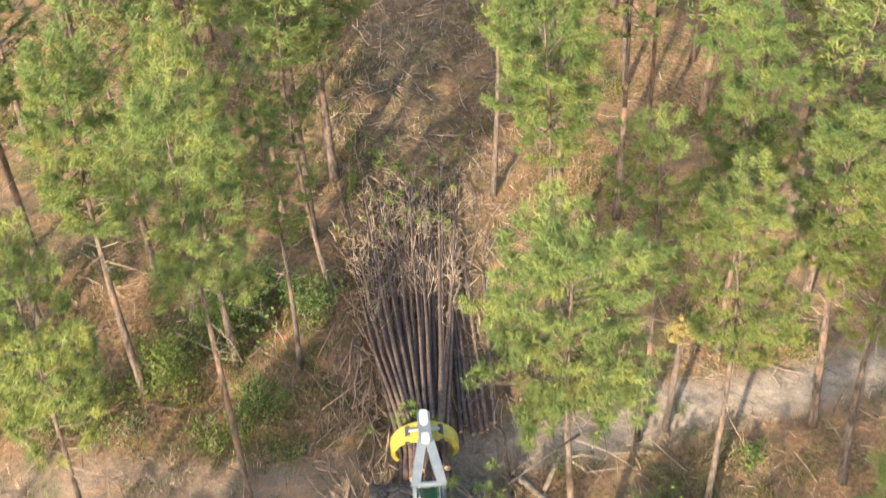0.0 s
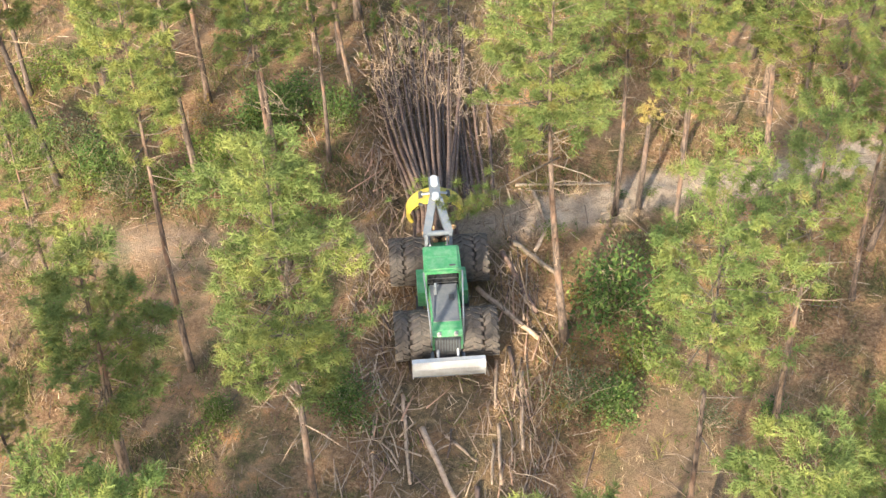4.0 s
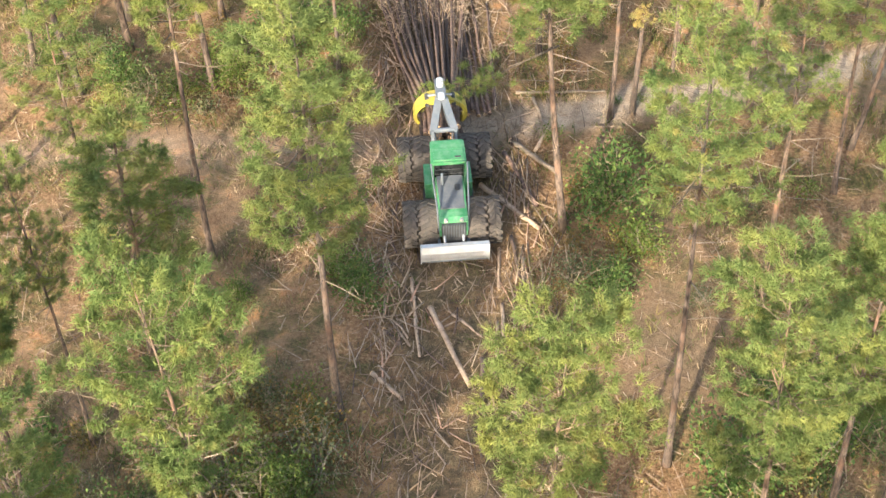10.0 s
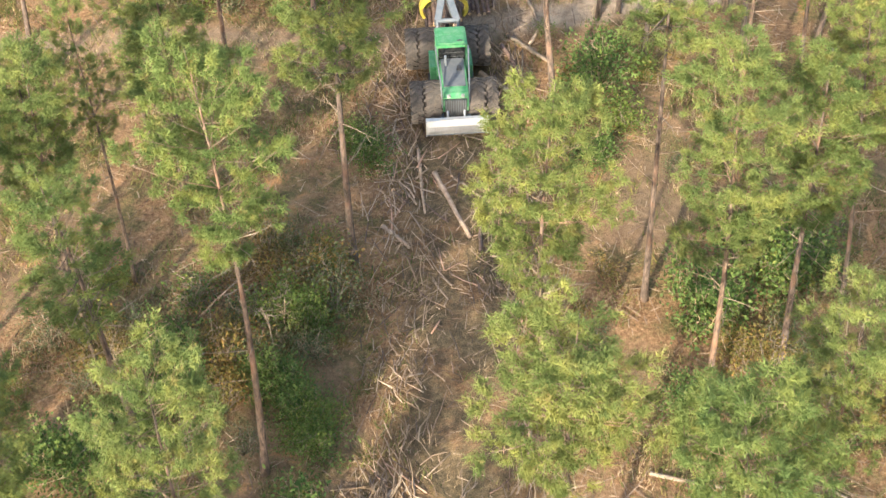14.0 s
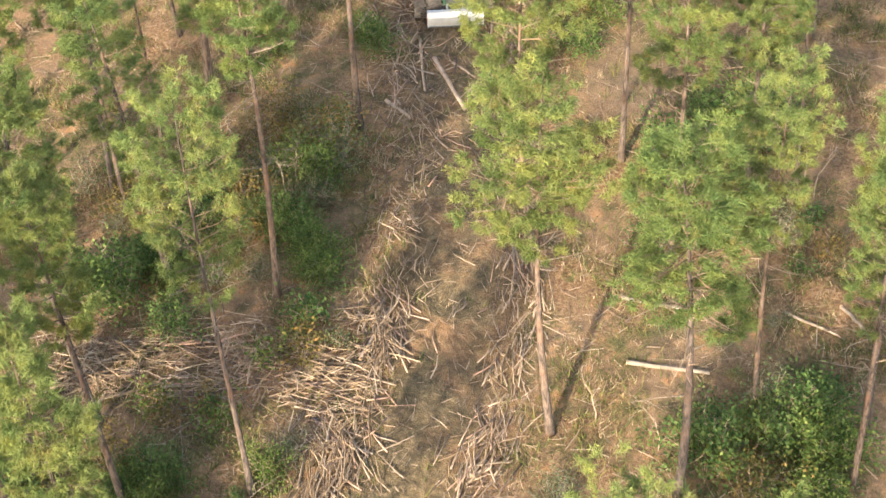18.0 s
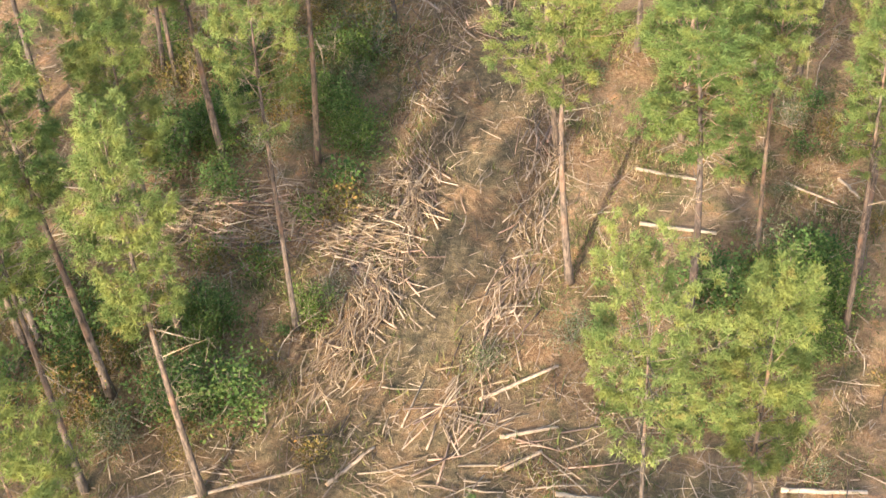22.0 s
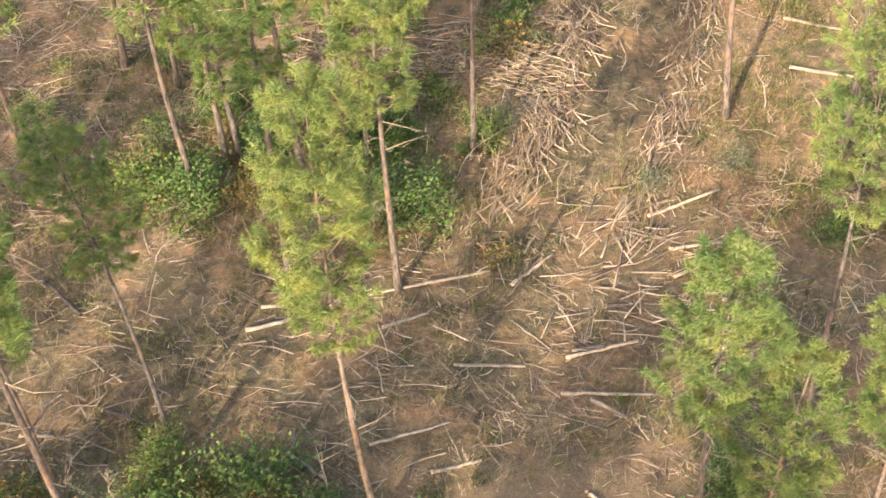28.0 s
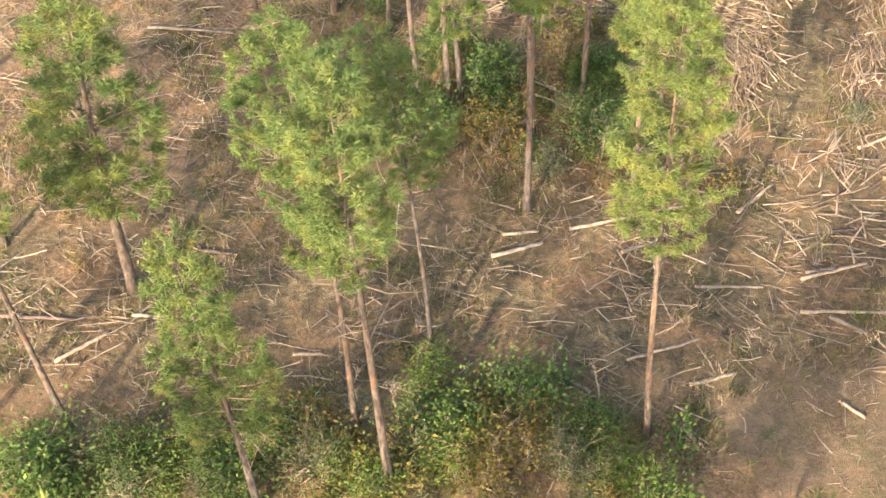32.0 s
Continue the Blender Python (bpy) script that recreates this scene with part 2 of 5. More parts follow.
def mesh_part(name, me, parent, label=""):
    ob = new(name, me)
    ob.parent = parent
    return tagged(ob, label)


def box(bm, centre, size, turn=(0, 0, 0)):
    m = pose(*centre, *turn) @ Matrix.Diagonal((*size, 1))
    bmesh.ops.create_cube(bm, size=1, matrix=m)


def tube(bm, a, b, r, r2=None, sides=10):
    a, b = Vector(a), Vector(b)
    m = Matrix.Translation((a + b) / 2) @ (b - a).to_track_quat("Z", "Y").to_matrix().to_4x4()
    bmesh.ops.create_cone(bm, cap_ends=True, segments=sides, radius1=r, radius2=r if r2 is None else r2, depth=(b - a).length, matrix=m)


def prism(bm, outline, x0, x1):
    """A side outline of (y, z) points drawn out across x."""
    low = [bm.verts.new((x0, y, z)) for y, z in outline]
    high = [bm.verts.new((x1, y, z)) for y, z in outline]
    bm.faces.new(low)
    bm.faces.new(list(reversed(high)))
    n = len(outline)
    for i in range(n):
        bm.faces.new((low[i], low[(i + 1) % n], high[(i + 1) % n], high[i]))


def plate(bm, outline, z0, z1):
    """A plan outline of (x, y) points drawn up."""
    low = [bm.verts.new((x, y, z0)) for x, y in outline]
    high = [bm.verts.new((x, y, z1)) for x, y in outline]
    bm.faces.new(list(reversed(low)))
    bm.faces.new(high)
    n = len(outline)
    for i in range(n):
        bm.faces.new((low[i], low[(i + 1) % n], high[(i + 1) % n], high[i]))


def stems(lines, sides=5):
    """Verts and faces of tapered tubes; a line is a list of (point, radius)."""
    verts, faces = [], []
    for line in lines:
        start = len(verts)
        for i, (p, r) in enumerate(line):
            p = Vector(p)
            ahead = (Vector(line[min(i + 1, len(line) - 1)][0]) - Vector(line[max(i - 1, 0)][0])).normalized()
            u = ahead.orthogonal().normalized()
            w = ahead.cross(u)
            for k in range(sides):
                a = 2 * math.pi * k / sides
                verts.append(tuple(p + (u * math.cos(a) + w * math.sin(a)) * r))
        for i in range(len(line) - 1):
            for k in range(sides):
                a, b = start + i * sides + k, start + i * sides + (k + 1) % sides
                faces.append((a, b, b + sides, a + sides))
        faces.append(tuple(start + k for k in reversed(range(sides))))
        faces.append(tuple(start + (len(line) - 1) * sides + k for k in range(sides)))
    return verts, faces


# ---- ground ----
def trail_x(y):
    """The skid trail's middle, which bends to -x in the south."""
    ys = [-60.0, -19.5, -17.5, -13.8, -7.7, -3.5, 1.0, 7.0, 13.0, 24.0, 36.0, 60.0]
    xs = [-9.0, -8.5, -6.0, -3.4, -1.2, -0.2, 0.5, 0.9, 0.7, 0.3, -0.1, -0.3]
    return np.interp(y, ys, xs)


def smooth_step(d, inner, outer):
    t = np.clip((outer - d) / (outer - inner), 0, 1)
    return t * t * (3 - 2 * t)


def wave(x, y):
    return np.sin(x * 0.9 + 1.3 * np.sin(y * 0.53)) * np.sin(y * 0.71 + 0.9 * np.sin(x * 0.37))


def trail_mask(x, y):
    north = smooth_step(np.abs(x - trail_x(y)), 1.6 + 0.5 * wave(x * 2, y * 2), 3.3) * (y > -20.5)
    west = smooth_step(np.abs(y + 20.0 - 0.04 * (x + 14)), 2.0, 5.0) * (x < -7)
    south = smooth_step(np.hypot((x + 2) / 1.9, y + 17.5), 4.0, 8.5)
    return np.maximum(np.maximum(north, west), south)


def sand_mask(x, y):
    line = np.where(x < 0, 25.4 + 0.1 * np.sin(x), 25.9 + 0.24 * x)
    m = smooth_step(np.abs(y - line), 0.5 + 0.35 * wave(x * 1.7, y), 1.5) * (0.65 + 0.35 * np.clip(np.abs(x) / 5, 0, 1))
    return np.clip(m, 0, 1) * np.where(x < 0, 0.32, 0.9)


def bare_mask(x, y):
    return np.maximum((0.45 + 0.3 * wave(x * 1.3, y * 1.3)) * smooth_step(np.hypot((x + 1.5) / 1.6, y + 24.5), 2.0, 4.5), 0.8 * smooth_step(np.hypot(x - 8.5, (y - 14.5) / 1.5), 1.0, 3.0))


def ground_z(x, y):
    z = 0.10 * wave(x * 0.45, y * 0.45) + 0.05 * wave(x * 1.6 + 3, y * 1.6)
    off = np.abs(np.abs(x - trail_x(y)) - 1.35)
    z = z - 0.10 * smooth_step(off, 0.25, 0.75) * (np.abs(y - 15) < 34)
    return z - 0.05


def axis(lo, hi, step, far):
    mid = np.arange(lo, hi + 1e-6, step)
    out = np.array([8.0, 20.0, 45.0, 100.0, 240.0, 600.0, far])
    return np.concatenate([lo - out[::-1], mid, hi + out])


gx, gy = axis(-40, 30, 0.5, 1500), axis(-45, 70, 0.5, 1500)
XX, YY = np.meshgrid(gx, gy)
ZZ = ground_z(XX, YY)
verts = np.stack([XX.ravel(), YY.ravel(), ZZ.ravel()], 1)
nx = len(gx)
ids = np.arange(len(verts)).reshape(len(gy), nx)
faces = np.stack([ids[:-1, :-1].ravel(), ids[:-1, 1:].ravel(), ids[1:, 1:].ravel(), ids[1:, :-1].ravel()], 1)
ground_mesh = mesh_of("ground", verts, faces, M_GROUND, True)
for label, mask in (("trail", trail_mask), ("sand", sand_mask), ("bare", bare_mask)):
    at = ground_mesh.attributes.new(label, "FLOAT", "POINT")
    at.data.foreach_set("value", mask(XX, YY).ravel().astype(np.float32))
tagged(new("ground", ground_mesh), "forest floor of red-brown pine straw, soil and thin grass", "ground", kind="structure")


def floor_at(x, y):
    return float(ground_z(np.array(x, float), np.array(y, float)))


# ---- pines ----
def tuft_cloud(rng, spots, aims, count, length, width, spread, loose_=0.035):
    """Needles, one triangle each, standing out from each spot round its aim."""
    n = len(spots)
    base = np.repeat(spots, count, 0) + rng.normal(0, loose_, (n * count, 3))
    way = np.repeat(aims, count, 0) + rng.normal(0, spread, (n * count, 3))
    way /= np.linalg.norm(way, axis=1)[:, None]
    side = np.cross(way, rng.normal(0, 1, way.shape))
    side /= np.linalg.norm(side, axis=1)[:, None]
    ln = length * rng.uniform(0.65, 1.2, (n * count, 1))
    tip = base + way * ln
    tip[:, 2] -= 0.12 * ln[:, 0]
    v = np.stack([base - side * width / 2, base + side * width / 2, tip], 1).reshape(-1, 3)
    return v, np.arange(len(v)).reshape(-1, 3)


def pine_template(seed, height, crown_from, radius, dense, peak, flat=0.0):
    """A tall plantation pine: bare trunk, upswept limbs that fork into shoots, each shoot ending in a ball of long needles.
    flat: 0 for a cone with a pointed top, towards 1 for an open, wide-topped crown."""
    rng = np.random.default_rng(seed)
    H = height
    bend = rng.normal(0, 0.10, 2)
    wob = rng.uniform(0, 6.28, 2)
    lobe = rng.uniform(0, 6.28, 3)

    def axis_at(z):
        u = z / H
        return np.array([bend[0] * 4 * u * (1 - u) + 0.05 * math.sin(wob[0] + 5 * u), bend[1] * 4 * u * (1 - u) + 0.05 * math.sin(wob[1] + 4 * u), z])

    trunk_line = []
    for z in np.linspace(-0.3, H, 13):
        u = max(z, 0) / H
        r = 0.116 * (1 - u) ** 1.0 + 0.010 + (0.05 if z < 0 else 0)
        trunk_line.append((axis_at(z), r))
    limbs, shoots, spots, aims = [], [], [], []
    zb = crown_from * H
    z = zb
    while z < H - 0.75:
        u = (z - zb) / (H - zb)
        if u < peak:
            reach = radius * (0.55 + 0.45 * u / peak)
        else:
            reach = radius * (((1 - u) / (1 - peak)) ** (0.62 - 0.3 * flat) * 0.9 + 0.10)
        for a in rng.uniform(0, 6.28) + np.arange(4) * 1.571 + rng.normal(0, 0.35, 4):
            if rng.random() < 0.10:
                continue
            uneven = 1 + 0.20 * math.sin(2 * a + lobe[0] + 3 * u) + 0.16 * math.sin(3 * a + lobe[1] - 7 * u) + 0.10 * math.sin(lobe[2] + 17 * u)
            ln = reach * rng.uniform(0.70, 1.10) * uneven
            rise = 0.10 + 0.55 * u + rng.normal(0, 0.15)
            out = np.array([math.cos(a), math.sin(a), rise])
            out /= np.linalg.norm(out)
            p0 = axis_at(z)
            p1 = p0 + out * ln * 0.5 + rng.normal(0, 0.05, 3)
            p2 = p1 + (out + np.array([0, 0, 0.35])) * ln * 0.45
            limbs.append([(p0, 0.022 * (1.2 - u)), (p1, 0.017 * (1.2 - u)), (p2, 0.007)])
            across = np.array([-math.sin(a), math.cos(a), 0.0])
            balls = max(2, int(round(dense * (1.5 + 3.2 * ln) * rng.uniform(0.85, 1.2))))
            for k in range(balls):
                f = 1.0 if k == 0 else rng.uniform(0.16 if ln > 0.9 else 0.3, 1.0) ** 0.8
                q = p0 + (p1 - p0) * min(f * 2, 1) + (p2 - p1) * max(f * 2 - 1, 0)
                s = 0.0 if k == 0 else rng.choice([-1, 1]) * rng.uniform(0.12, 0.20 + 0.34 * ln * (1.25 - f))
                way = out * 0.55 + across * s * 2.2 + np.array([0, 0, 0.30 + rng.normal(0, 0.12)])
                way /= np.linalg.norm(way)
                heart = q + out * abs(s) * 0.45 + across * s + np.array([0, 0, 0.05 + 0.25 * abs(s) + rng.normal(0, 0.07)])
                shoots.append([(q, 0.008), (heart, 0.005)])
                spots += [heart - way * 0.06, heart + way * 0.05]
                aims += [way * 0.35, way * 0.60]
        z += rng.uniform(0.34, 0.52)
    for k in range(12):
        spots.append(axis_at(H - 0.15 - 0.07 * k) + rng.normal(0, 0.05 + 0.012 * k, 3))
        aims.append(np.array([0, 0, 0.6]))
    dead = []
    for k in range(10):
        z = rng.uniform(0.30, crown_from + 0.08) * H
        a = rng.uniform(0, 6.28)
        ln = rng.uniform(0.4, 1.7)
        p0 = axis_at(z)
        p1 = p0 + np.array([math.cos(a), math.sin(a), rng.uniform(-0.1, 0.5)]) * ln
        dead.append([[(p0, 0.022), (p0 + (p1 - p0) * 0.5 + rng.normal(0, 0.06, 3), 0.014), (p1, 0.005)]])
        for j in range(3):
            f = rng.uniform(0.4, 1)
            q = p0 + (p1 - p0) * f
            dead[-1].append([(q, 0.009), (q + rng.normal(0, 0.28, 3), 0.004)])
    v, fc = stems([trunk_line], 9)
    trunk = mesh_of("trunk", v, fc, M_BARK, True)
    v, fc = stems(limbs + shoots, 3)
    limb = mesh_of("branchwork", v, fc, M_LIMB, True)
    v, fc = stems(limbs, 3)
    limb_far = mesh_of("branchwork", v, fc, M_LIMB, True)
    stub = []
    for lines in dead:
        v, fc = stems(lines, 3)
        stub.append(mesh_of("dead_branch", v, fc, M_BRANCH, True))
    spots, aims = np.array(spots), np.array(aims)
    v, fc = tuft_cloud(rng, spots, aims, 27, 0.215, 0.022, 0.52, 0.055)
    v2, fc2 = tuft_cloud(rng, spots, aims * 0.5, 7, 0.16, 0.046, 0.6, 0.055)
    crown = mesh_of("crown", np.concatenate([v, v2]), np.concatenate([fc, fc2 + len(v)]), M_NEEDLE)
    v, fc = tuft_cloud(rng, spots, aims, 6, 0.27, 0.060, 0.55)
    far = mesh_of("crown", v, fc, M_NEEDLE)
    return trunk, limb, limb_far, stub, crown, far, height, radius


PINE_KINDS = {
    "full": pine_template(3, 17.0, 0.55, 2.0, 1.20, 0.35, 0.5),
    "broad": pine_template(5, 17.0, 0.57, 2.2, 1.10, 0.30, 0.8),
    "umbrella": pine_template(37, 17.0, 0.70, 2.5, 1.20, 0.30, 1.0),
    "round": pine_template(8, 16.0, 0.60, 1.9, 1.30, 0.40, 0.7),
    "narrow": pine_template(11, 16.0, 0.52, 1.5, 1.25, 0.30, 0.3),
    "slim": pine_template(17, 15.0, 0.58, 1.35, 1.2, 0.35, 0.4),
    "thin": pine_template(21, 15.0, 0.55, 1.7, 0.60, 0.30, 0.5),
    "young": pine_template(29, 10.0, 0.35, 1.5, 1.05, 0.25, 0.2),
}
PINE_WORDS = {
    "full": "tall pine with a full green needle crown and bare trunk",
    "broad": "tall pine with a broad yellow-green crown and dead lower branches",
    "umbrella": "tall pine with a wide flat-topped crown high on a bare trunk",
    "round": "tall pine with a rounded dense green needle crown",
    "narrow": "slender pine with a narrow green crown on a long bare trunk",
    "slim": "slim pine with a small tufted crown high on its trunk",
    "thin": "sparse pine with thin foliage and many bare twigs",
    "young": "young shorter pine with green needle tufts low down",
}


def pine(x, y, height, width, kind, lean_x=0.0, lean_y=0.0, turn=None, near=True):
    """One pine at (x, y); lean is how far its top stands off its foot, in metres."""
    trunk, limb, limb_far, stub, crown, far, h0, r0 = PINE_KINDS[kind]
    up = Vector((lean_x, lean_y, height)).normalized()
    spin = random.uniform(0, 360) if turn is None else turn
    wide = 1.15 * width / (2 * r0)
    m = Matrix.Translation((x, y, floor_at(x, y))) @ Vector((0, 0, 1)).rotation_difference(up).to_matrix().to_4x4() @ pose(0, 0, 0, 0, 0, spin) @ Matrix.Diagonal((wide, wide, height / h0, 1))
    ob = new("pine_tree")
    ob.matrix_basis = m
    for name, me in (("trunk", trunk), ("branchwork", limb if near else limb_far), ("crown", crown if near else far)):
        tagged(mesh_part(name, me, ob), kind="stuff" if name == "branchwork" else "")
    for me in stub if near else ():
        mesh_part("dead_branch", me, ob)
    return tagged(ob, PINE_WORDS[kind], "pine tree", "plantation pines")


# pines seen along the trail, north to south: foot x, y, height, crown width, kind, lean of the top
pine(-4.2, 37.0, 15.0, 2.9, "slim", -0.4, 0)
pine(-4.4, 30.4, 12.0, 2.4, "thin", -0.3, 0)
pine(-5.7, 24.4, 17.5, 3.8, "full", -0.3, 0)
pine(-9.8, 29.5, 15.6, 3.3, "narrow", -0.1, 0)
pine(-13.9, 32.3, 15.5, 3.2, "slim", -0.5, 0)
pine(-15.6, 29.3, 15.0, 3.6, "narrow", -1.0, 0)
pine(-8.8, 19.2, 17.8, 3.5, "round", 0.1, 0)
pine(-12.4, 18.4, 13.0, 3.0, "thin", -0.3, 0)
tall_edge_pine = pine(4.8, 20.2, 16.8, 4.5, "full", -1.0, 0.2)
pine(4.6, 31.2, 15.5, 3.6, "round", -0.8, 0)
pine(10.6, 30.6, 15.0, 3.4, "full", -0.6, 0)
pine(-6.7, 30.6, 15.5, 3.0, "narrow", -0.4, 0)
pine(9.2, 23.9, 14.6, 3.7, "broad", -0.7, 0.2)
pine(7.3, 26.9, 14.4, 2.8, "thin", -0.5, 0.1)
pine(13.3, 27.4, 13.8, 3.0, "slim", -0.9, 0.3)
pine(13.9, 25.1, 13.5, 3.4, "thin", -0.5, 0.1)
pine(15.9, 22.2, 14.5, 3.4, "broad", -0.6, 0)
pine(12.0, 16.2, 15.0, 3.2, "thin", -0.7, 0)
pine(7.6, 9.0, 17.5, 4.7, "umbrella", -0.6, 0.1)
pine(-3.5, 11.2, 17.7, 4.5, "full", -0.3, 0)
pine(-10.4, 14.4, 11.6, 4.3, "young", 0.2, 0)
pine(-12.0, 10.1, 13.6, 2.0, "thin", -0.1, 0)
pine(-12.8, 5.9, 14.5, 3.5, "broad", 0.4, 0.2)
pine(-13.5, 7.2, 13.5, 3.2, "round", 0.3, 0)
pine(-6.2, 1.1, 18.2, 3.7, "round", -0.2, 0)
pine(-10.1, 1.4, 14.0, 3.9, "thin", -1.0, -0.3)
pine(-15.0, 1.0, 15.0, 3.4, "full", 0.3, 0)
pine(3.7, 1.8, 17.0, 3.8, "full", -0.85, -0.8)
pine(9.0, 2.9, 16.9, 3.8, "full", -0.9, 0.3)
pine(12.2, 5.5, 14.5, 3.0, "narrow", -0.8, 0.2)
pine(14.6, 7.4, 15.5, 3.2, "broad", -1.6, 0.5)
pine(3.9, -5.4, 15.4, 4.2, "round", -0.8, 0)
pine(8.0, -8.0, 15.3, 4.8, "full", -1.3, 0.2)
pine(11.0, -4.8, 15.4, 3.3, "broad", -0.8, 0.2)
pine(13.8, -7.8, 13.9, 3.0, "thin", -1.0, 0.3)
pine(14.7, -5.7, 14.6, 3.2, "narrow", -0.9, 0.2)
pine(-6.3, -8.0, 17.3, 3.5, "broad", -0.1, 0)
pine(-8.7, -15.4, 16.7, 2.9, "narrow", -0.5, -0.1)
pine(-12.5, -11.4, 17.0, 3.2, "slim", -1.0, -0.3)
pine(-15.4, -9.2, 11.0, 3.1, "young", -0.9, -0.2)
pine(-12.6, -15.4, 16.0, 2.7, "slim", -0.6, -0.1)
pine(-15.9, -9.4, 15.5, 2.9, "narrow", -0.6, 0)
pine(-10.4, -8.8, 15.0, 2.6, "slim", -0.4, 0)
pine(-11.9, -5.0, 16.0, 3.0, "narrow", -0.4, 0)
pine(-18.6, -5.2, 15.5, 3.2, "round", -0.5, 0)
pine(5.0, -21.4, 16.7, 4.1, "umbrella", -0.9, -0.2)
pine(8.4, -20.0, 16.0, 2.7, "narrow", -1.0, 0)
pine(1.0, -27.0, 16.0, 2.5, "slim", -0.8, 0)
pine(5.8, -26.6, 14.0, 2.9, "round", -0.8, 0)
pine(3.2, -26.0, 11.4, 3.0, "young", -0.3, 0)
pine(-8.5, -25.3, 18.8, 3.5, "full", -1.2, 0)
pine(-15.9, -21.9, 14.3, 3.0, "broad", -1.4, -0.2)
pine(-18.2, -25.8, 17.7, 3.3, "full", -1.3, -0.2)
pine(-16.9, -27.8, 18.3, 3.0, "slim", -1.1, -0.2)
pine(-21.1, -28.7, 13.2, 3.1, "young", -1.0, -0.4)
pine(-26.8, -20.0, 13.6, 4.6, "young", 0.1, 0.1)
pine(-27.7, -26.0, 15.0, 3.2, "thin", -1.6, 0)


def snag(x, y, height):
    """A broken pine stub with a yellowed tuft on top."""
    rng = np.random.default_rng(77)
    ob = new("broken_pine")
    ob.location = (x, y, floor_at(x, y))
    v, fc = stems([[((0, 0, -0.3), 0.14), ((0.03, 0, height * 0.5), 0.11), ((0.05, 0.02, height), 0.07)]], 9)
    mesh_part("trunk", mesh_of("trunk", v, fc, M_BARK, True), ob)
    spots = np.array([0.05, 0.02, height]) + rng.normal(0, 0.25, (26, 3))
    v, fc = tuft_cloud(rng, spots, rng.normal(0, 0.6, (26, 3)) + np.array([0, 0, 0.4]), 30, 0.24, 0.026, 0.6)
    mesh_part("crown", mesh_of("crown", v, fc, M_LEAF_DRY), ob, "yellowed dying needle tuft")
    tagged(ob, "broken pine stub with a yellowed needle tuft on top", "pine tree")


snag(8.3, 27.3, 5.0)

# a low living limb of the pine at the trail's edge, reaching over the trail
rng = np.random.default_rng(5)
heart = np.array([1.6, 17.7, 9.6])
hearts = heart + rng.normal(0, 1, (26, 3)) * np.array([0.62, 0.48, 0.22])
lines = [[((4.27, 20.3, 9.0), 0.04), ((3.0, 19.2, 9.2), 0.028), (heart, 0.010)]]
spots_, aims_ = [], []
for q in hearts:
    lines.append([(heart + (q - heart) * 0.15, 0.008), (q, 0.004)])
    spots_ += [q, q + np.array([-0.05, -0.05, 0.06])]
    aims_ += [np.array([-0.2, -0.2, 0.35])] * 2
v, fc = tuft_cloud(rng, np.array(spots_), np.array(aims_), 34, 0.27, 0.022, 0.5)
back = tall_edge_pine.matrix_basis.inverted()
mesh_part("low_limb_foliage", mesh_of("low_limb_foliage", np.array([tuple(back @ Vector(q)) for q in v]), fc, M_NEEDLE), tall_edge_pine)
v, fc = stems(lines, 5)
mesh_part("low_limb", mesh_of("low_limb", [tuple(back @ Vector(q)) for q in v], fc, M_LIMB, True), tall_edge_pine)

# the plantation beyond the ground that the trail crosses
fill_rng = random.Random(4)
taken = []


def in_seen(x, y):
    if y > 33:
        return abs(x - float(trail_x(y))) < 3.0
    if y > -12:
        return -16.5 < x < 16.5
    return -29.5 < x < 15.5 and y > -32.0


for n in range(5000):
    x, y = fill_rng.uniform(-38, 28), fill_rng.uniform(-45, 60)
    if (y > -12 and abs(x) > 22.5) or y > 57 or (y < -12 and x > 15):
        continue
    if in_seen(x, y) or (-38 < y < -32 and -30 < x < 12) or any((x - a) ** 2 + (y - b) ** 2 < (3.5 if y > 30 and abs(x) < 22 else 3.9 if y < -38 and -32 < x < 10 else 5.6) ** 2 for a, b in taken):
        continue
    taken.append((x, y))
    kind = fill_rng.choice(["full", "broad", "round", "narrow", "slim", "thin"])
    pine(x, y, fill_rng.uniform(13.5, 17.5), fill_rng.uniform(2.9, 4.2), kind, fill_rng.gauss(-0.3, 0.4), fill_rng.gauss(0, 0.3), near=False)

# tall pines behind the drone, whose shade falls across the landing
for x, y, h in ((-14.0, -47.0, 16.0), (-9.5, -49.5, 17.0), (-6.0, -46.5, 15.0), (-3.0, -50.5, 16.5), (-19.0, -49.0, 16.0), (0.5, -47.0, 15.5)):
    pine(x, y, h, 3.6, "full", 0.2, 0.1, near=False)


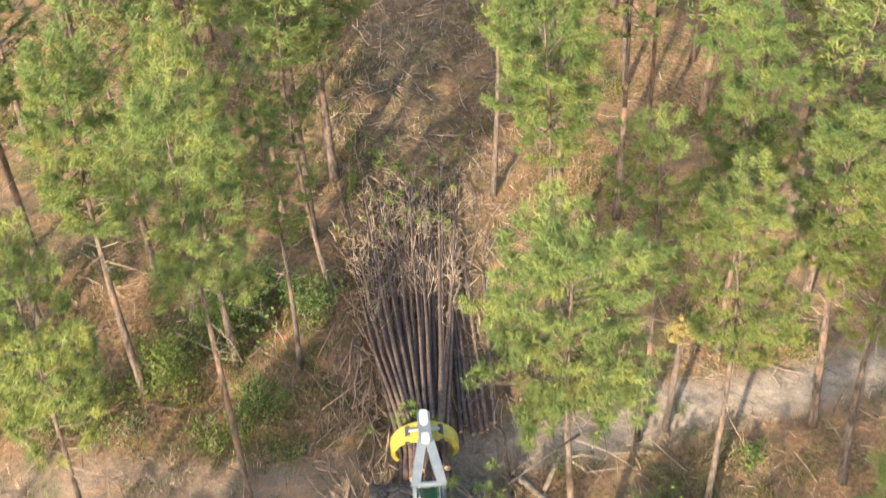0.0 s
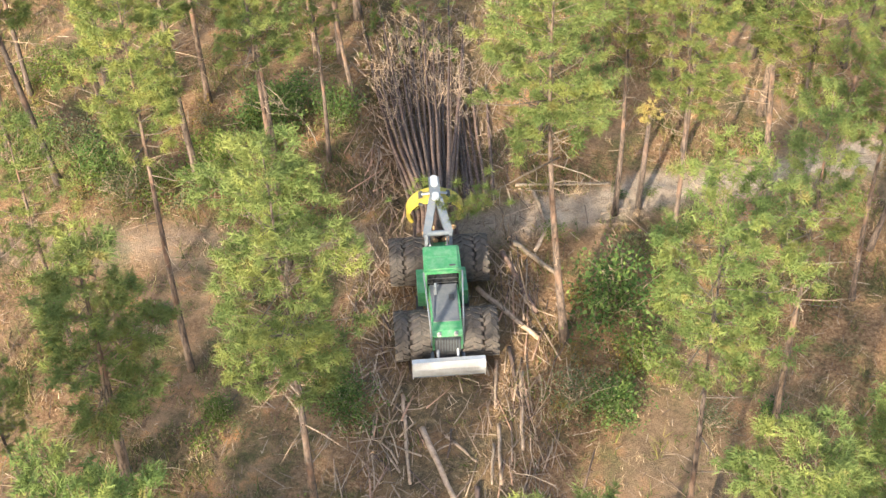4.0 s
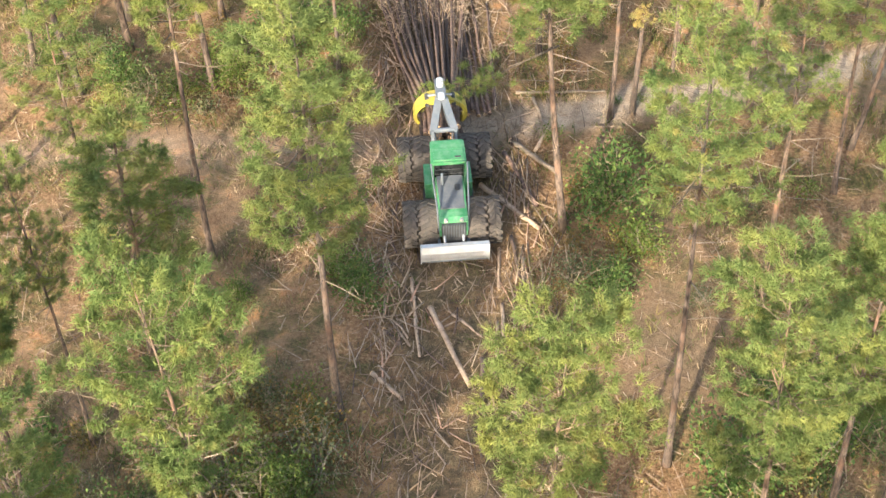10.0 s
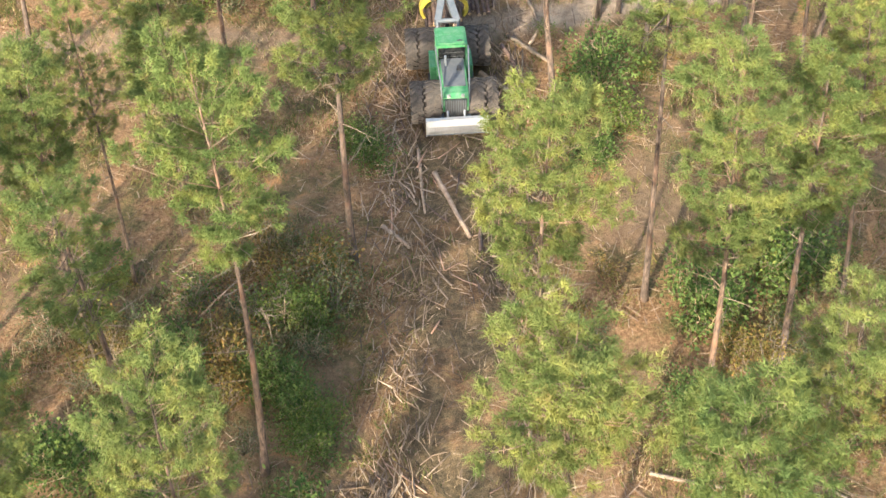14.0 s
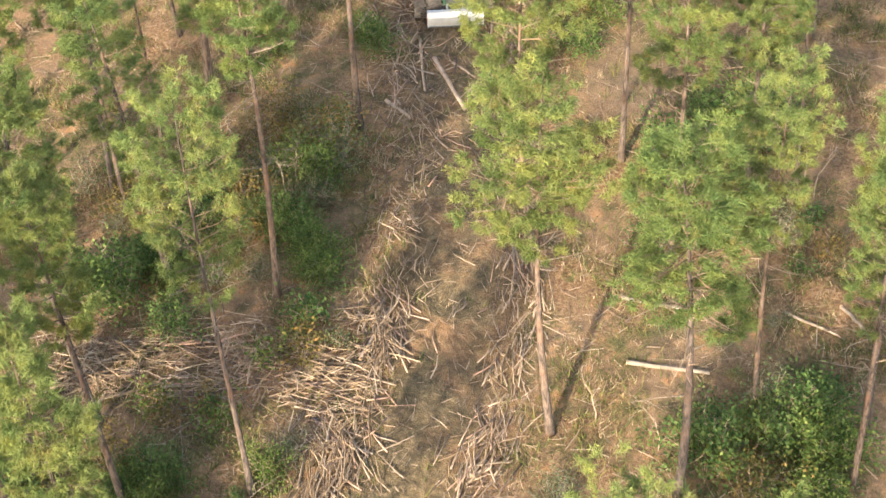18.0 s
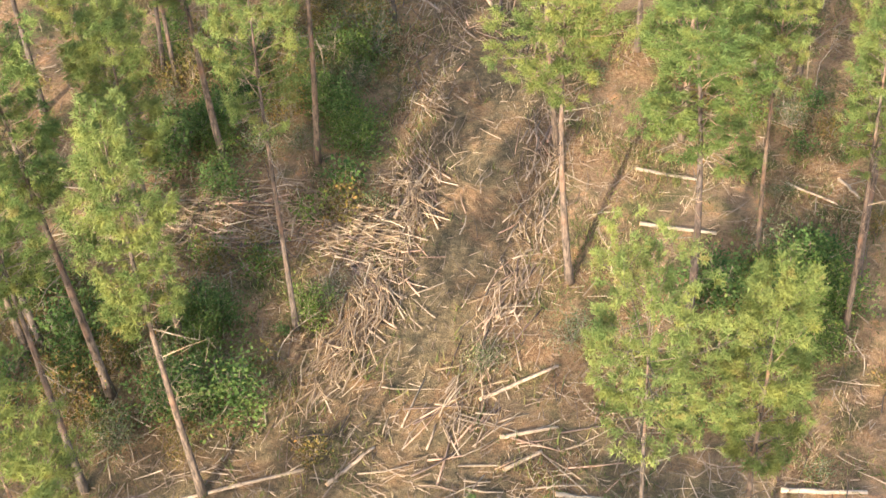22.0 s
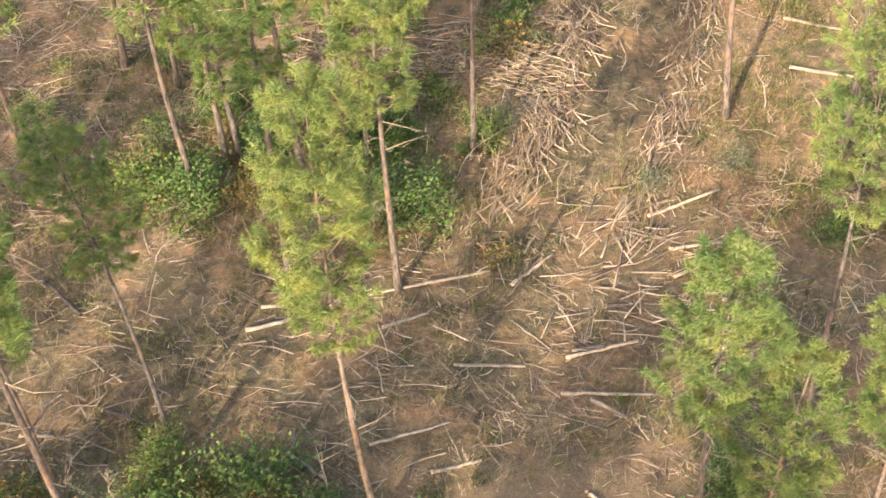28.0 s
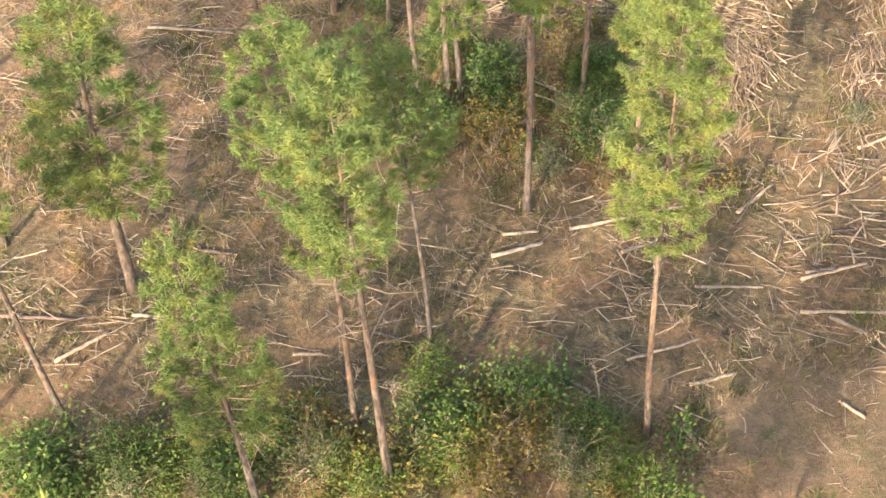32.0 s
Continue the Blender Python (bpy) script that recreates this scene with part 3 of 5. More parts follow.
# ---- shrubs ----
def shrub_template(seed, leaves, size, open_, branches=14):
    """Stems and leaves of a shrub of radius 1."""
    rng = np.random.default_rng(seed)
    lines, spots = [], []
    for k in range(branches):
        a, t = rng.uniform(0, 6.28), rng.uniform(0.1, 1.15)
        tip = np.array([math.cos(a) * math.sin(t), math.sin(a) * math.sin(t), math.cos(t) * 1.15]) * rng.uniform(0.6, 1.08)
        mid = tip * 0.5 + rng.normal(0, 0.08, 3)
        lines.append([((0, 0, -0.1), 0.022), (mid, 0.013), (tip, 0.004)])
        for j in range(4):
            q = mid + (tip - mid) * rng.uniform(0, 1)
            e = q + rng.normal(0, 0.22, 3)
            lines.append([(q, 0.008), (e, 0.003)])
            spots.append(e)
        spots += [tip, mid * 1.4]
    spots = np.array(spots)
    pick = spots[rng.integers(0, len(spots), leaves)] + rng.normal(0, 0.13 * open_, (leaves, 3))
    pick[:, 2] = np.abs(pick[:, 2])
    way = rng.normal(0, 1, (leaves, 3)) + pick * 0.7
    way /= np.linalg.norm(way, axis=1)[:, None]
    side = np.cross(way, rng.normal(0, 1, way.shape))
    side /= np.linalg.norm(side, axis=1)[:, None]
    ln = size * rng.uniform(0.6, 1.4, (leaves, 1))
    v = np.stack([pick, pick + way * ln * 0.5 + side * ln * 0.3, pick + way * ln, pick + way * ln * 0.5 - side * ln * 0.3], 1).reshape(-1, 3)
    fv, ff = stems(lines, 3)
    return fv, ff, v, np.arange(len(v)).reshape(-1, 4)


SHRUBS = {}
for kind, seed, leaves, size, open_, mat in (("dark", 1, 2300, 0.084, 1.4, M_LEAF_DARK), ("bright", 2, 1900, 0.082, 1.5, M_LEAF_LIGHT), ("grey", 3, 1100, 0.064, 1.7, M_LEAF_GREY), ("rusty", 4, 1100, 0.078, 1.6, M_LEAF_RUST)):
    fv, ff, lv, lf = shrub_template(seed, leaves, size, open_)
    SHRUBS[kind] = (mesh_of("stems", fv, ff, M_BRANCH, True), mesh_of("leaves", lv, lf, mat))
for kind, seed, size, mat in (("low_dark", 11, 0.15, M_LEAF_DARK), ("low_bright", 12, 0.14, M_LEAF_LIGHT), ("low_grey", 13, 0.11, M_LEAF_GREY), ("low_rusty", 14, 0.12, M_LEAF_RUST)):
    fv, ff, lv, lf = shrub_template(seed, 330, size, 1.5, 6)
    SHRUBS[kind] = (mesh_of("woody_base", fv, ff, M_BRANCH, True), mesh_of("foliage", lv, lf, mat))
SHRUB_WORDS = {"dark": "dense dark green broadleaf shrub on the forest floor", "bright": "bright yellow-green leafy shrub under the pines",
               "grey": "thin grey-green shrub with many bare twigs", "rusty": "shrub with rusty orange and olive autumn leaves"}


def shrub(x, y, radius, kind, tall=1.0):
    ob = new("shrub")
    ob.matrix_basis = pose(x, y, floor_at(x, y), 0, 0, random.uniform(0, 360)) @ Matrix.Diagonal((radius, radius * random.uniform(0.85, 1.1), radius * tall * 0.95, 1))
    tagged(mesh_part("woody_base", SHRUBS[kind][0], ob), kind="stuff")
    tagged(mesh_part("foliage", SHRUBS[kind][1], ob), kind="stuff")
    tagged(ob, SHRUB_WORDS[kind.replace("low_", "")], "shrub", "understorey shrubs")


shrub(6.8, 21.6, 2.0, "dark", 1.2)
shrub(7.7, 18.9, 1.3, "bright")
shrub(5.0, 17.4, 1.6, "grey", 0.9)
shrub(6.2, 17.2, 1.2, "dark", 0.8)
shrub(9.0, 22.4, 0.8, "bright", 1.2)
shrub(-17.3, 35.9, 1.3, "bright")
shrub(-14.9, 30.7, 1.5, "grey")
shrub(-16.9, 31.5, 1.4, "dark")
shrub(-9.2, 30.6, 1.1, "bright", 1.2)
shrub(-7.2, 32.2, 1.8, "dark", 1.1)
shrub(-6.0, 33.5, 1.5, "dark")
shrub(-4.3, 32.9, 1.2, "dark", 1.2)
shrub(-3.2, 17.0, 1.2, "dark")
shrub(-18.1, 30.6, 1.4, "grey")
shrub(-5.7, 28.5, 1.3, "dark")
shrub(-10.6, 20.6, 1.0, "grey")
shrub(-7.6, 16.9, 0.8, "bright")
shrub(-10.1, 5.9, 1.7, "dark")
shrub(-3.7, 17.9, 1.1, "bright")
shrub(-5.2, 3.5, 1.2, "dark")
shrub(-4.2, 8.9, 1.9, "grey", 1.1)
shrub(-6.6, 5.9, 1.4, "grey")
shrub(-6.1, 9.8, 1.2, "rusty")
shrub(9.6, 8.1, 2.0, "dark")
shrub(13.3, 9.7, 2.2, "dark")
shrub(11.7, 5.3, 1.5, "rusty")
shrub(8.6, 3.8, 1.2, "dark")
shrub(-13.6, 1.2, 1.6, "dark")
shrub(-12.2, 1.3, 2.0, "dark")
shrub(-4.8, 3.3, 1.1, "bright")
shrub(13.5, 12.1, 1.8, "bright")
shrub(11.3, 11.4, 1.2, "dark")
shrub(12.7, -5.3, 1.7, "dark")
shrub(9.4, -6.5, 1.8, "dark")
shrub(13.2, -6.8, 1.6, "bright")
shrub(10.3, -8.7, 1.5, "rusty")
shrub(-5.8, -7.4, 1.1, "bright")
shrub(-10.4, -7.7, 1.0, "bright")
shrub(-9.8, -11.8, 1.8, "dark")
shrub(-8.0, -11.6, 1.9, "dark", 0.8)
shrub(11.5, -6.2, 1.6, "dark")
shrub(-16.0, -8.1, 1.2, "rusty")
shrub(-14.4, -8.9, 1.7, "dark")
shrub(-12.8, -10.3, 1.2, "rusty")
shrub(-9.6, -9.2, 1.1, "bright")
shrub(-16.6, -11.6, 1.9, "dark")
shrub(-18.8, -11.1, 1.7, "bright", 0.8)
shrub(3.9, -8.5, 1.1, "grey")
shrub(7.6, -12.0, 1.1, "dark")
shrub(9.0, -11.4, 1.3, "rusty")
shrub(-15.1, -25.6, 1.7, "dark", 0.9)
shrub(-12.6, -24.6, 1.8, "dark")
shrub(-11.4, -26.4, 1.5, "grey", 1.2)
shrub(-13.4, -27.0, 1.8, "rusty")
shrub(-9.6, -27.2, 1.2, "bright")
shrub(-16.4, -26.6, 1.3, "grey", 1.3)
shrub(-14.2, -25.2, 1.1, "rusty")
shrub(-10.4, -25.2, 1.1, "dark")
shrub(-18.2, -25.4, 1.2, "grey")
shrub(-21.4, -26.2, 1.3, "grey", 1.2)
shrub(-23.4, -26.4, 1.0, "dark")
shrub(-19.9, -26.1, 1.5, "rusty")
shrub(-14.0, -12.3, 1.3, "rusty", 1.3)
shrub(-11.8, -13.4, 1.1, "grey")
shrub(-9.8, -12.1, 1.5, "grey", 1.3)
shrub(-12.9, -13.2, 1.0, "rusty")
shrub(2.4, -23.4, 1.5, "dark", 1.1)
shrub(4.0, -24.6, 1.6, "dark", 1.2)
shrub(0.6, -9.9, 1.0, "grey")
shrub(-22.2, -28.2, 1.5, "dark")
shrub(-15.9, -23.3, 1.2, "bright", 0.8)
shrub(-19.4, -27.4, 1.7, "grey")
shrub(-28.5, -28.0, 1.8, "dark")
shrub(-25.2, -27.0, 1.4, "rusty")
# thicket on the west bank, half shaded by the pines
thicket_state = random.getstate()
for x, y, radius, kind, tall in ((-5.6, 4.6, 1.2, "dark", 1.2), (-5.0, 2.2, 1.0, "bright", 1.1), (-4.9, 6.4, 1.1, "grey", 1.2), (-7.3, 8.2, 1.4, "grey", 1.2), (-5.7, 11.2, 1.3, "grey", 1.1),
                                 (-7.6, 4.2, 1.1, "rusty", 1.0), (-8.6, 6.6, 1.2, "rusty", 1.1), (-7.9, 10.6, 1.2, "rusty", 1.0), (-4.6, 10.6, 1.0, "dark", 0.9), (-9.6, 9.0, 1.3, "grey", 1.0), (-7.0, 2.0, 1.0, "grey", 1.0)):
    shrub(x, y, radius, kind, tall)
random.setstate(thicket_state)
wild = random.Random(12)
far_growth = {}
for n in range(230):
    x, y = wild.uniform(-34, 28), wild.uniform(-34, 58)
    if abs(x - float(trail_x(y))) < 3.6 or (y < -12 and -29 < x < 6 and y > -24):
        continue
    radius, kind, tall = wild.uniform(0.35, 0.9), wild.choice(["low_dark", "low_bright", "low_grey", "low_grey", "low_rusty"]), wild.uniform(0.8, 1.2)
    if y > 36 or x < -15 or x > 15:
        far_growth.setdefault(kind, []).append((x, y, radius, tall, wild.uniform(0, 6.28)))
    else:
        shrub(x, y, radius, kind, tall)
for kind, places in far_growth.items():
    for source, word in ((SHRUBS[kind][0], "bare stems of low undergrowth far back under the pines"), (SHRUBS[kind][1], "low leafy undergrowth far back under the pines")):
        co = np.empty(len(source.vertices) * 3)
        source.vertices.foreach_get("co", co)
        co = co.reshape(-1, 3)
        fc0 = [tuple(p.vertices) for p in source.polygons]
        vs, fs = [], []
        for x, y, radius, tall, a in places:
            c, s = math.cos(a) * radius, math.sin(a) * radius
            fs += [tuple(i + len(vs) * len(co) for i in f) for f in fc0]
            vs.append(np.stack([co[:, 0] * c - co[:, 1] * s + x, co[:, 0] * s + co[:, 1] * c + y, co[:, 2] * radius * tall + floor_at(x, y)], 1))
        tagged(new("undergrowth", mesh_of("undergrowth", np.concatenate(vs), fs, source.materials[0])), word, "undergrowth", kind="stuff")


# ---- ground litter ----
def scatter(rng, n, box_, keep):
    out = []
    while sum(len(o) for o in out) < n:
        x, y = rng.uniform(box_[0], box_[1], n * 2), rng.uniform(box_[2], box_[3], n * 2)
        ok = rng.random(n * 2) < keep(x, y)
        out.append(np.stack([x[ok], y[ok]], 1))
    return np.concatenate(out)[:n]


def slash_density(x, y):
    d = np.abs(x - trail_x(y))
    edge = np.exp(-((d - 2.8) / 0.9) ** 2) * (y > -16) + np.where(y > 9, 0.5, 0.10) * smooth_step(d, 1.5, 2.8) * (y > -16)
    row = np.exp(-((y + 2.2) / 2.0) ** 2) * ((x > -15) & (x < -2)) * 1.6
    pile = 1.6 * np.exp(-((x + 3.9) ** 2 + (y + 5.4) ** 2) / 5.0)
    yard = smooth_step(np.hypot((x + 9) / 2.6, y + 17.5), 4.0, 9.0) * 0.75 + 0.45 * smooth_step(np.hypot((x - 7) / 1.3, y + 14), 3, 8)
    west = 0.8 * ((x < -17) & (y > -24) & (y < 2))
    banks = 1.0 * np.exp(-((x - trail_x(y) + 2.6) / 1.0) ** 2) * ((y > -13) & (y < 1.5)) + 0.8 * np.exp(-((x - trail_x(y) - 2.6) / 0.9) ** 2) * ((y > -12) & (y < 3)) + 0.7 * np.exp(-((x - trail_x(y) - 2.7) / 0.8) ** 2) * ((y > 8) & (y < 27))
    mess = 0.5 + 0.5 * wave(x * 1.1, y * 1.1)
    return np.clip((np.maximum.reduce([edge, row, pile, yard, west, banks]) * (0.35 + 0.65 * mess) + 0.06) * 0.8, 0, 1) * (1 - 0.75 * bare_mask(x, y))


def stick_cloud(rng, xy, lo, hi, r_lo, r_hi, lift, flow=None):
    """Four-sided tapered sticks lying about; flow gives a main direction."""
    n = len(xy)
    a = rng.uniform(0, math.pi, n) if flow is None else flow(xy[:, 0], xy[:, 1]) + rng.normal(0, 1.0, n) * np.where((xy[:, 1] > -14) & (np.abs(xy[:, 0] - trail_x(xy[:, 1])) < 4.5), 0.5, 1.0)
    ln = np.exp(rng.uniform(math.log(lo), math.log(hi), n))
    tilt = rng.normal(0, 0.07, n)
    way = np.stack([np.cos(a) * np.cos(tilt), np.sin(a) * np.cos(tilt), np.sin(tilt)], 1)
    side = np.stack([-np.sin(a), np.cos(a), np.zeros(n)], 1)
    up = np.cross(way, side)
    r = np.clip(rng.uniform(r_lo, r_hi, n), 0, ln * 0.08)
    mid = np.stack([xy[:, 0], xy[:, 1], ground_z(xy[:, 0], xy[:, 1]) + r + np.abs(np.sin(tilt)) * ln * 0.5 + rng.uniform(0, lift, n)], 1)
    bow = up * (rng.normal(0, 0.03, n) * ln)[:, None] + side * (rng.normal(0, 0.05, n) * ln)[:, None]
    rings = []
    for f, rr in ((-0.5, 1.0), (0.0, 0.85), (0.5, 0.55)):
        c = mid + way * (ln * f)[:, None] + (bow if f == 0 else 0)
        for s, u in ((1, 0), (0, 1), (-1, 0), (0, -1)):
            rings.append(c + side * (r * rr * s)[:, None] + up * (r * rr * u)[:, None])
    v = np.stack(rings, 1).reshape(-1, 3)
    quad = []
    for ring in (0, 4):
        for k in range(4):
            quad.append((ring + k, ring + (k + 1) % 4, ring + 4 + (k + 1) % 4, ring + 4 + k))
    quad += [(3, 2, 1, 0), (8, 9, 10, 11)]
    faces = (np.arange(n)[:, None, None] * 12 + np.array(quad)[None]).reshape(-1, 4)
    return v, faces


def along(x, y):
    """The way the skidder dragged things: along the trail, then westwards."""
    bend = 1.57 - np.arctan(trail_x(y + 1.0) - trail_x(y - 1.0)) * 0.5
    heading = np.where(y > -14, bend, np.where(x < -8, 3.1, 2.3))
    return np.where((np.abs(y + 2.2) < 2.6) & (x < -2.5), 0.1, heading)


def twig_cloud(rng, xy, lo, hi, r_lo, r_hi, lift):
    """Small three-sided twigs."""
    n = len(xy)
    a = rng.uniform(0, math.pi, n)
    ln = rng.uniform(lo, hi, n)
    way = np.stack([np.cos(a), np.sin(a), rng.normal(0, 0.12, n)], 1)
    side = np.stack([-np.sin(a), np.cos(a), np.zeros(n)], 1)
    r = rng.uniform(r_lo, r_hi, n)
    mid = np.stack([xy[:, 0], xy[:, 1], ground_z(xy[:, 0], xy[:, 1]) + r + rng.uniform(0, lift, n)], 1)
    rings = []
    for f in (-0.5, 0.5):
        for s, u in ((1, -0.6), (-1, -0.6), (0, 1)):
            q = mid + way * (ln * f)[:, None] + side * (r * s)[:, None]
            q[:, 2] += r * u
            rings.append(q)
    v = np.stack(rings, 1).reshape(-1, 3)
    faces = (np.arange(n)[:, None, None] * 6 + np.array([(0, 1, 4, 3), (1, 2, 5, 4), (2, 0, 3, 5)])[None]).reshape(-1, 4)
    return v, faces


lit = np.random.default_rng(31)
spots_ = scatter(lit, 10000, (-36, 26, -33, 56), lambda x, y: slash_density(x, y) * np.where(y < -12.5, 0.5, 1.0))
v, fc = stick_cloud(lit, spots_, 0.30, 1.7, 0.008, 0.026, 0.16, along)
tagged(new("logging_slash", mesh_of("logging_slash", v, fc, M_STICK)), "broken branches and sticks left by logging along the trail", "branches", kind="stuff")
row_rng = np.random.default_rng(61)


def heap_density(x, y):
    """Thick rows of slash: across the wood west of the trail, and along both of its banks."""
    off = x - trail_x(y)
    across = np.exp(-((y + 2.3) / 1.35) ** 2) * ((x > -15.5) & (off < -1.5))
    west_bank = np.exp(-((off + 2.7) / 0.75) ** 2) * ((y > -12.5) & (y < 1.0))
    east_bank = 0.7 * np.exp(-((off - 2.5) / 0.6) ** 2) * ((y > -12.5) & (y < 2.0))
    north = 0.30 * np.exp(-((off + 2.1) / 0.5) ** 2) * ((y > 16) & (y < 31)) + 0.12 * np.exp(-((off - 3.0) / 0.9) ** 2) * ((y > 10) & (y < 28)) + 0.32 * np.exp(-((off + 1.9) / 0.6) ** 2) * ((y > 2) & (y < 14))
    return np.maximum.reduce([across, west_bank, east_bank, north]) * (0.55 + 0.45 * wave(x * 1.3 + 1, y * 1.5))


spots_ = scatter(row_rng, 1060, (-16, 8, -13, 32), lambda x, y: np.clip(heap_density(x, y), 0, 1))
v, fc = stick_cloud(row_rng, spots_, 0.5, 2.1, 0.010, 0.032, 0.28, along)
tagged(new("slash_heap", mesh_of("slash_heap", v, fc, M_HEAP)), "heaped pale stripped branches and tops pushed aside along the trail", "branches", kind="stuff")
spots_ = scatter(lit, 24000, (-36, 26, -33, 56), lambda x, y: np.clip(slash_density(x, y) * np.where(y < -10, 0.6, 1.0) + 0.15, 0, 1))
v, fc = twig_cloud(lit, spots_, 0.12, 0.55, 0.006, 0.015, 0.06)
tagged(new("twig_litter", mesh_of("twig_litter", v, fc, M_STICK)), "fine dry twigs and bark chips scattered over the ground", "twigs", kind="stuff")


def blade_cloud(rng, xy, tall, width, lean):
    n = len(xy)
    base = np.stack([xy[:, 0], xy[:, 1], ground_z(xy[:, 0], xy[:, 1]) - 0.02], 1)
    a = rng.uniform(0, 6.28, n)
    side = np.stack([np.cos(a), np.sin(a), np.zeros(n)], 1)
    way = np.stack([rng.normal(0, lean, n), rng.normal(0, lean, n), np.ones(n)], 1) * (tall * rng.uniform(0.4, 1.3, n))[:, None]
    w = width * rng.uniform(0.6, 1.4, (n, 1))
    v = np.stack([base - side * w, base + side * w, base + way], 1).reshape(-1, 3)
    return v, np.arange(len(v)).reshape(-1, 3)


def grass_keep(x, y):
    patchy = np.clip(0.35 + 0.9 * wave(x * 0.8 + 2, y * 0.8), 0.05, 1)
    return patchy * (1 - 0.86 * trail_mask(x, y) * np.where(y < -9, 0.45, 1.0)) * (1 - 0.9 * sand_mask(x, y)) * (1 - 0.8 * bare_mask(x, y))


def clumped(rng, centres, each, spread):
    return np.repeat(centres, each, 0) + rng.normal(0, spread, (len(centres) * each, 2))


xy = clumped(lit, scatter(lit, 4200, (-34, 26, -33, 58), grass_keep), 15, 0.18)
v, fc = blade_cloud(lit, xy, 0.42, 0.011, 0.45)
tagged(new("dry_grass", mesh_of("dry_grass", v, fc, M_STRAW)), "tufts of dry tan grass on the forest floor", "grass", kind="stuff")
xy = clumped(lit, scatter(lit, 7000, (-34, 26, -33, 58), grass_keep), 15, 0.24)
v, fc = blade_cloud(lit, xy, 0.36, 0.022, 0.6)
tagged(new("green_weeds", mesh_of("green_weeds", v, fc, M_WEED)), "low green weeds and seedlings between the pines", "weeds", kind="stuff")


# ---- loose logs ----
def felled_log(name, points, r0, r1, material, label, group, twigs=0, seed=0):
    """A log along a bent line of points, with a pale cut end and perhaps a tangle of twigs at its top."""
    rng = np.random.default_rng(seed + 500)
    base = Vector(points[0])
    ob = new(name)
    ob.location = base
    pts = [Vector(p) - base for p in points]
    steps = []
    m = 8
    for i in range(m + 1):
        f = i / m * (len(pts) - 1)
        k = min(int(f), len(pts) - 2)
        p = pts[k].lerp(pts[k + 1], f - k) + Vector(rng.normal(0, 0.015, 3))
        steps.append((p, (r0 + (r1 - r0) * i / m) * (1 + rng.normal(0, 0.05))))
    v, fc = stems([steps], 8)
    mesh_part("trunk", mesh_of("trunk", v, fc, material, True), ob)
    way = (pts[1] - pts[0]).normalized()
    bm = bmesh.new()
    tube(bm, -way * 0.012, way * 0.02, r0 * 0.93, sides=10)
    part("cut_end", bm, M_CUT, ob, "pale sawn end")
    if twigs:
        lines = []
        for k in range(twigs):
            f = rng.uniform(0.70, 1.0)
            g = f * (len(pts) - 1)
            i = min(int(g), len(pts) - 2)
            p = np.array(pts[i].lerp(pts[i + 1], g - i))
            w = np.array((pts[-1] - pts[-2]).normalized()) * 0.6 + rng.normal(0, 0.55, 3)
            w[2] = abs(w[2]) * 0.55 + 0.05
            ln = rng.uniform(0.4, 1.2)
            q = p + w * ln
            lines.append([(p, 0.016), (p + w * ln * 0.5 + rng.normal(0, 0.06, 3), 0.011), (q, 0.005)])
            for j in range(2):
                s = p + w * ln * rng.uniform(0.4, 1)
                lines.append([(s, 0.008), (s + rng.normal(0, 0.22, 3), 0.004)])
        v, fc = stems(lines, 3)
        tagged(mesh_part("twig_tangle", mesh_of("twig_tangle", v, fc, M_BRANCH), ob, "bare broken twigs"), kind="stuff")
    return tagged(ob, label, "log", group)


log_count = [0]


def loose(x0, y0, x1, y1, r=0.075, bare=False):
    log_count[0] += 1
    a = (x0, y0, floor_at(x0, y0) + r * 0.9)
    b = (x1, y1, floor_at(x1, y1) + r * 0.8)
    pale = log_count[0] % 4 != 3
    felled_log("log", [a, b], r, r * 0.75, M_LOG_WHITE if bare else M_LOG_PALE if pale else M_LOG, "whitish barkless log lying on the ground" if bare else "pale weathered log lying on the ground" if pale else "brown barked log lying on the ground", "loose logs", seed=log_count[0])


loose(3.0, 25.5, 4.9, 23.4, 0.12)
loose(1.7, 23.0, 3.9, 20.3, 0.12)
loose(2.7, 24.8, 3.9, 21.6, 0.11)
loose(3.4, 28.7, 7.3, 28.7, 0.07)
loose(-1.1, 17.7, -0.8, 13.9, 0.075)
loose(-0.4, 16.2, 1.0, 12.4, 0.115)
loose(1.5, 13.7, 1.4, 11.8, 0.1)
loose(-2.5, 13.1, -1.4, 11.9, 0.09)
loose(0.3, 16.0, 1.5, 14.8, 0.06)
loose(2.3, 19.3, 2.2, 17.1, 0.07)
loose(2.8, 19.9, 3.1, 17.1, 0.08)
loose(3.2, 18.7, 3.1, 15.3, 0.085)
loose(2.3, 16.4, 2.3, 13.9, 0.075)
loose(2.1, 15.6, 2.0, 13.9, 0.06)
loose(-2.1, 15.1, -1.5, 14.4, 0.08)
loose(4.1, 28.3, 4.5, 26.6, 0.09)
loose(4.7, 26.3, 4.0, 24.8, 0.1)
loose(6.9, 0.9, 9.4, 0.3, 0.08, True)
loose(6.8, -2.35, 9.75, -2.9, 0.09, True)
loose(12.9, 0.2, 14.9, -1.3, 0.06)
loose(-2.9, -2.2, -1.9, 0.4)
loose(15.1, 0.4, 15.7, -0.8)
loose(-4.5, -4.8, -3.3, -6.2)
loose(1.1, -7.5, 1.8, -7.1)
loose(-11.0, -16.2, -5.4, -14.3)
loose(-13.9, -17.7, -12.0, -16.95, 0.085, True)
loose(3.0, -15.4, 5.1, -15.6, 0.09, True)
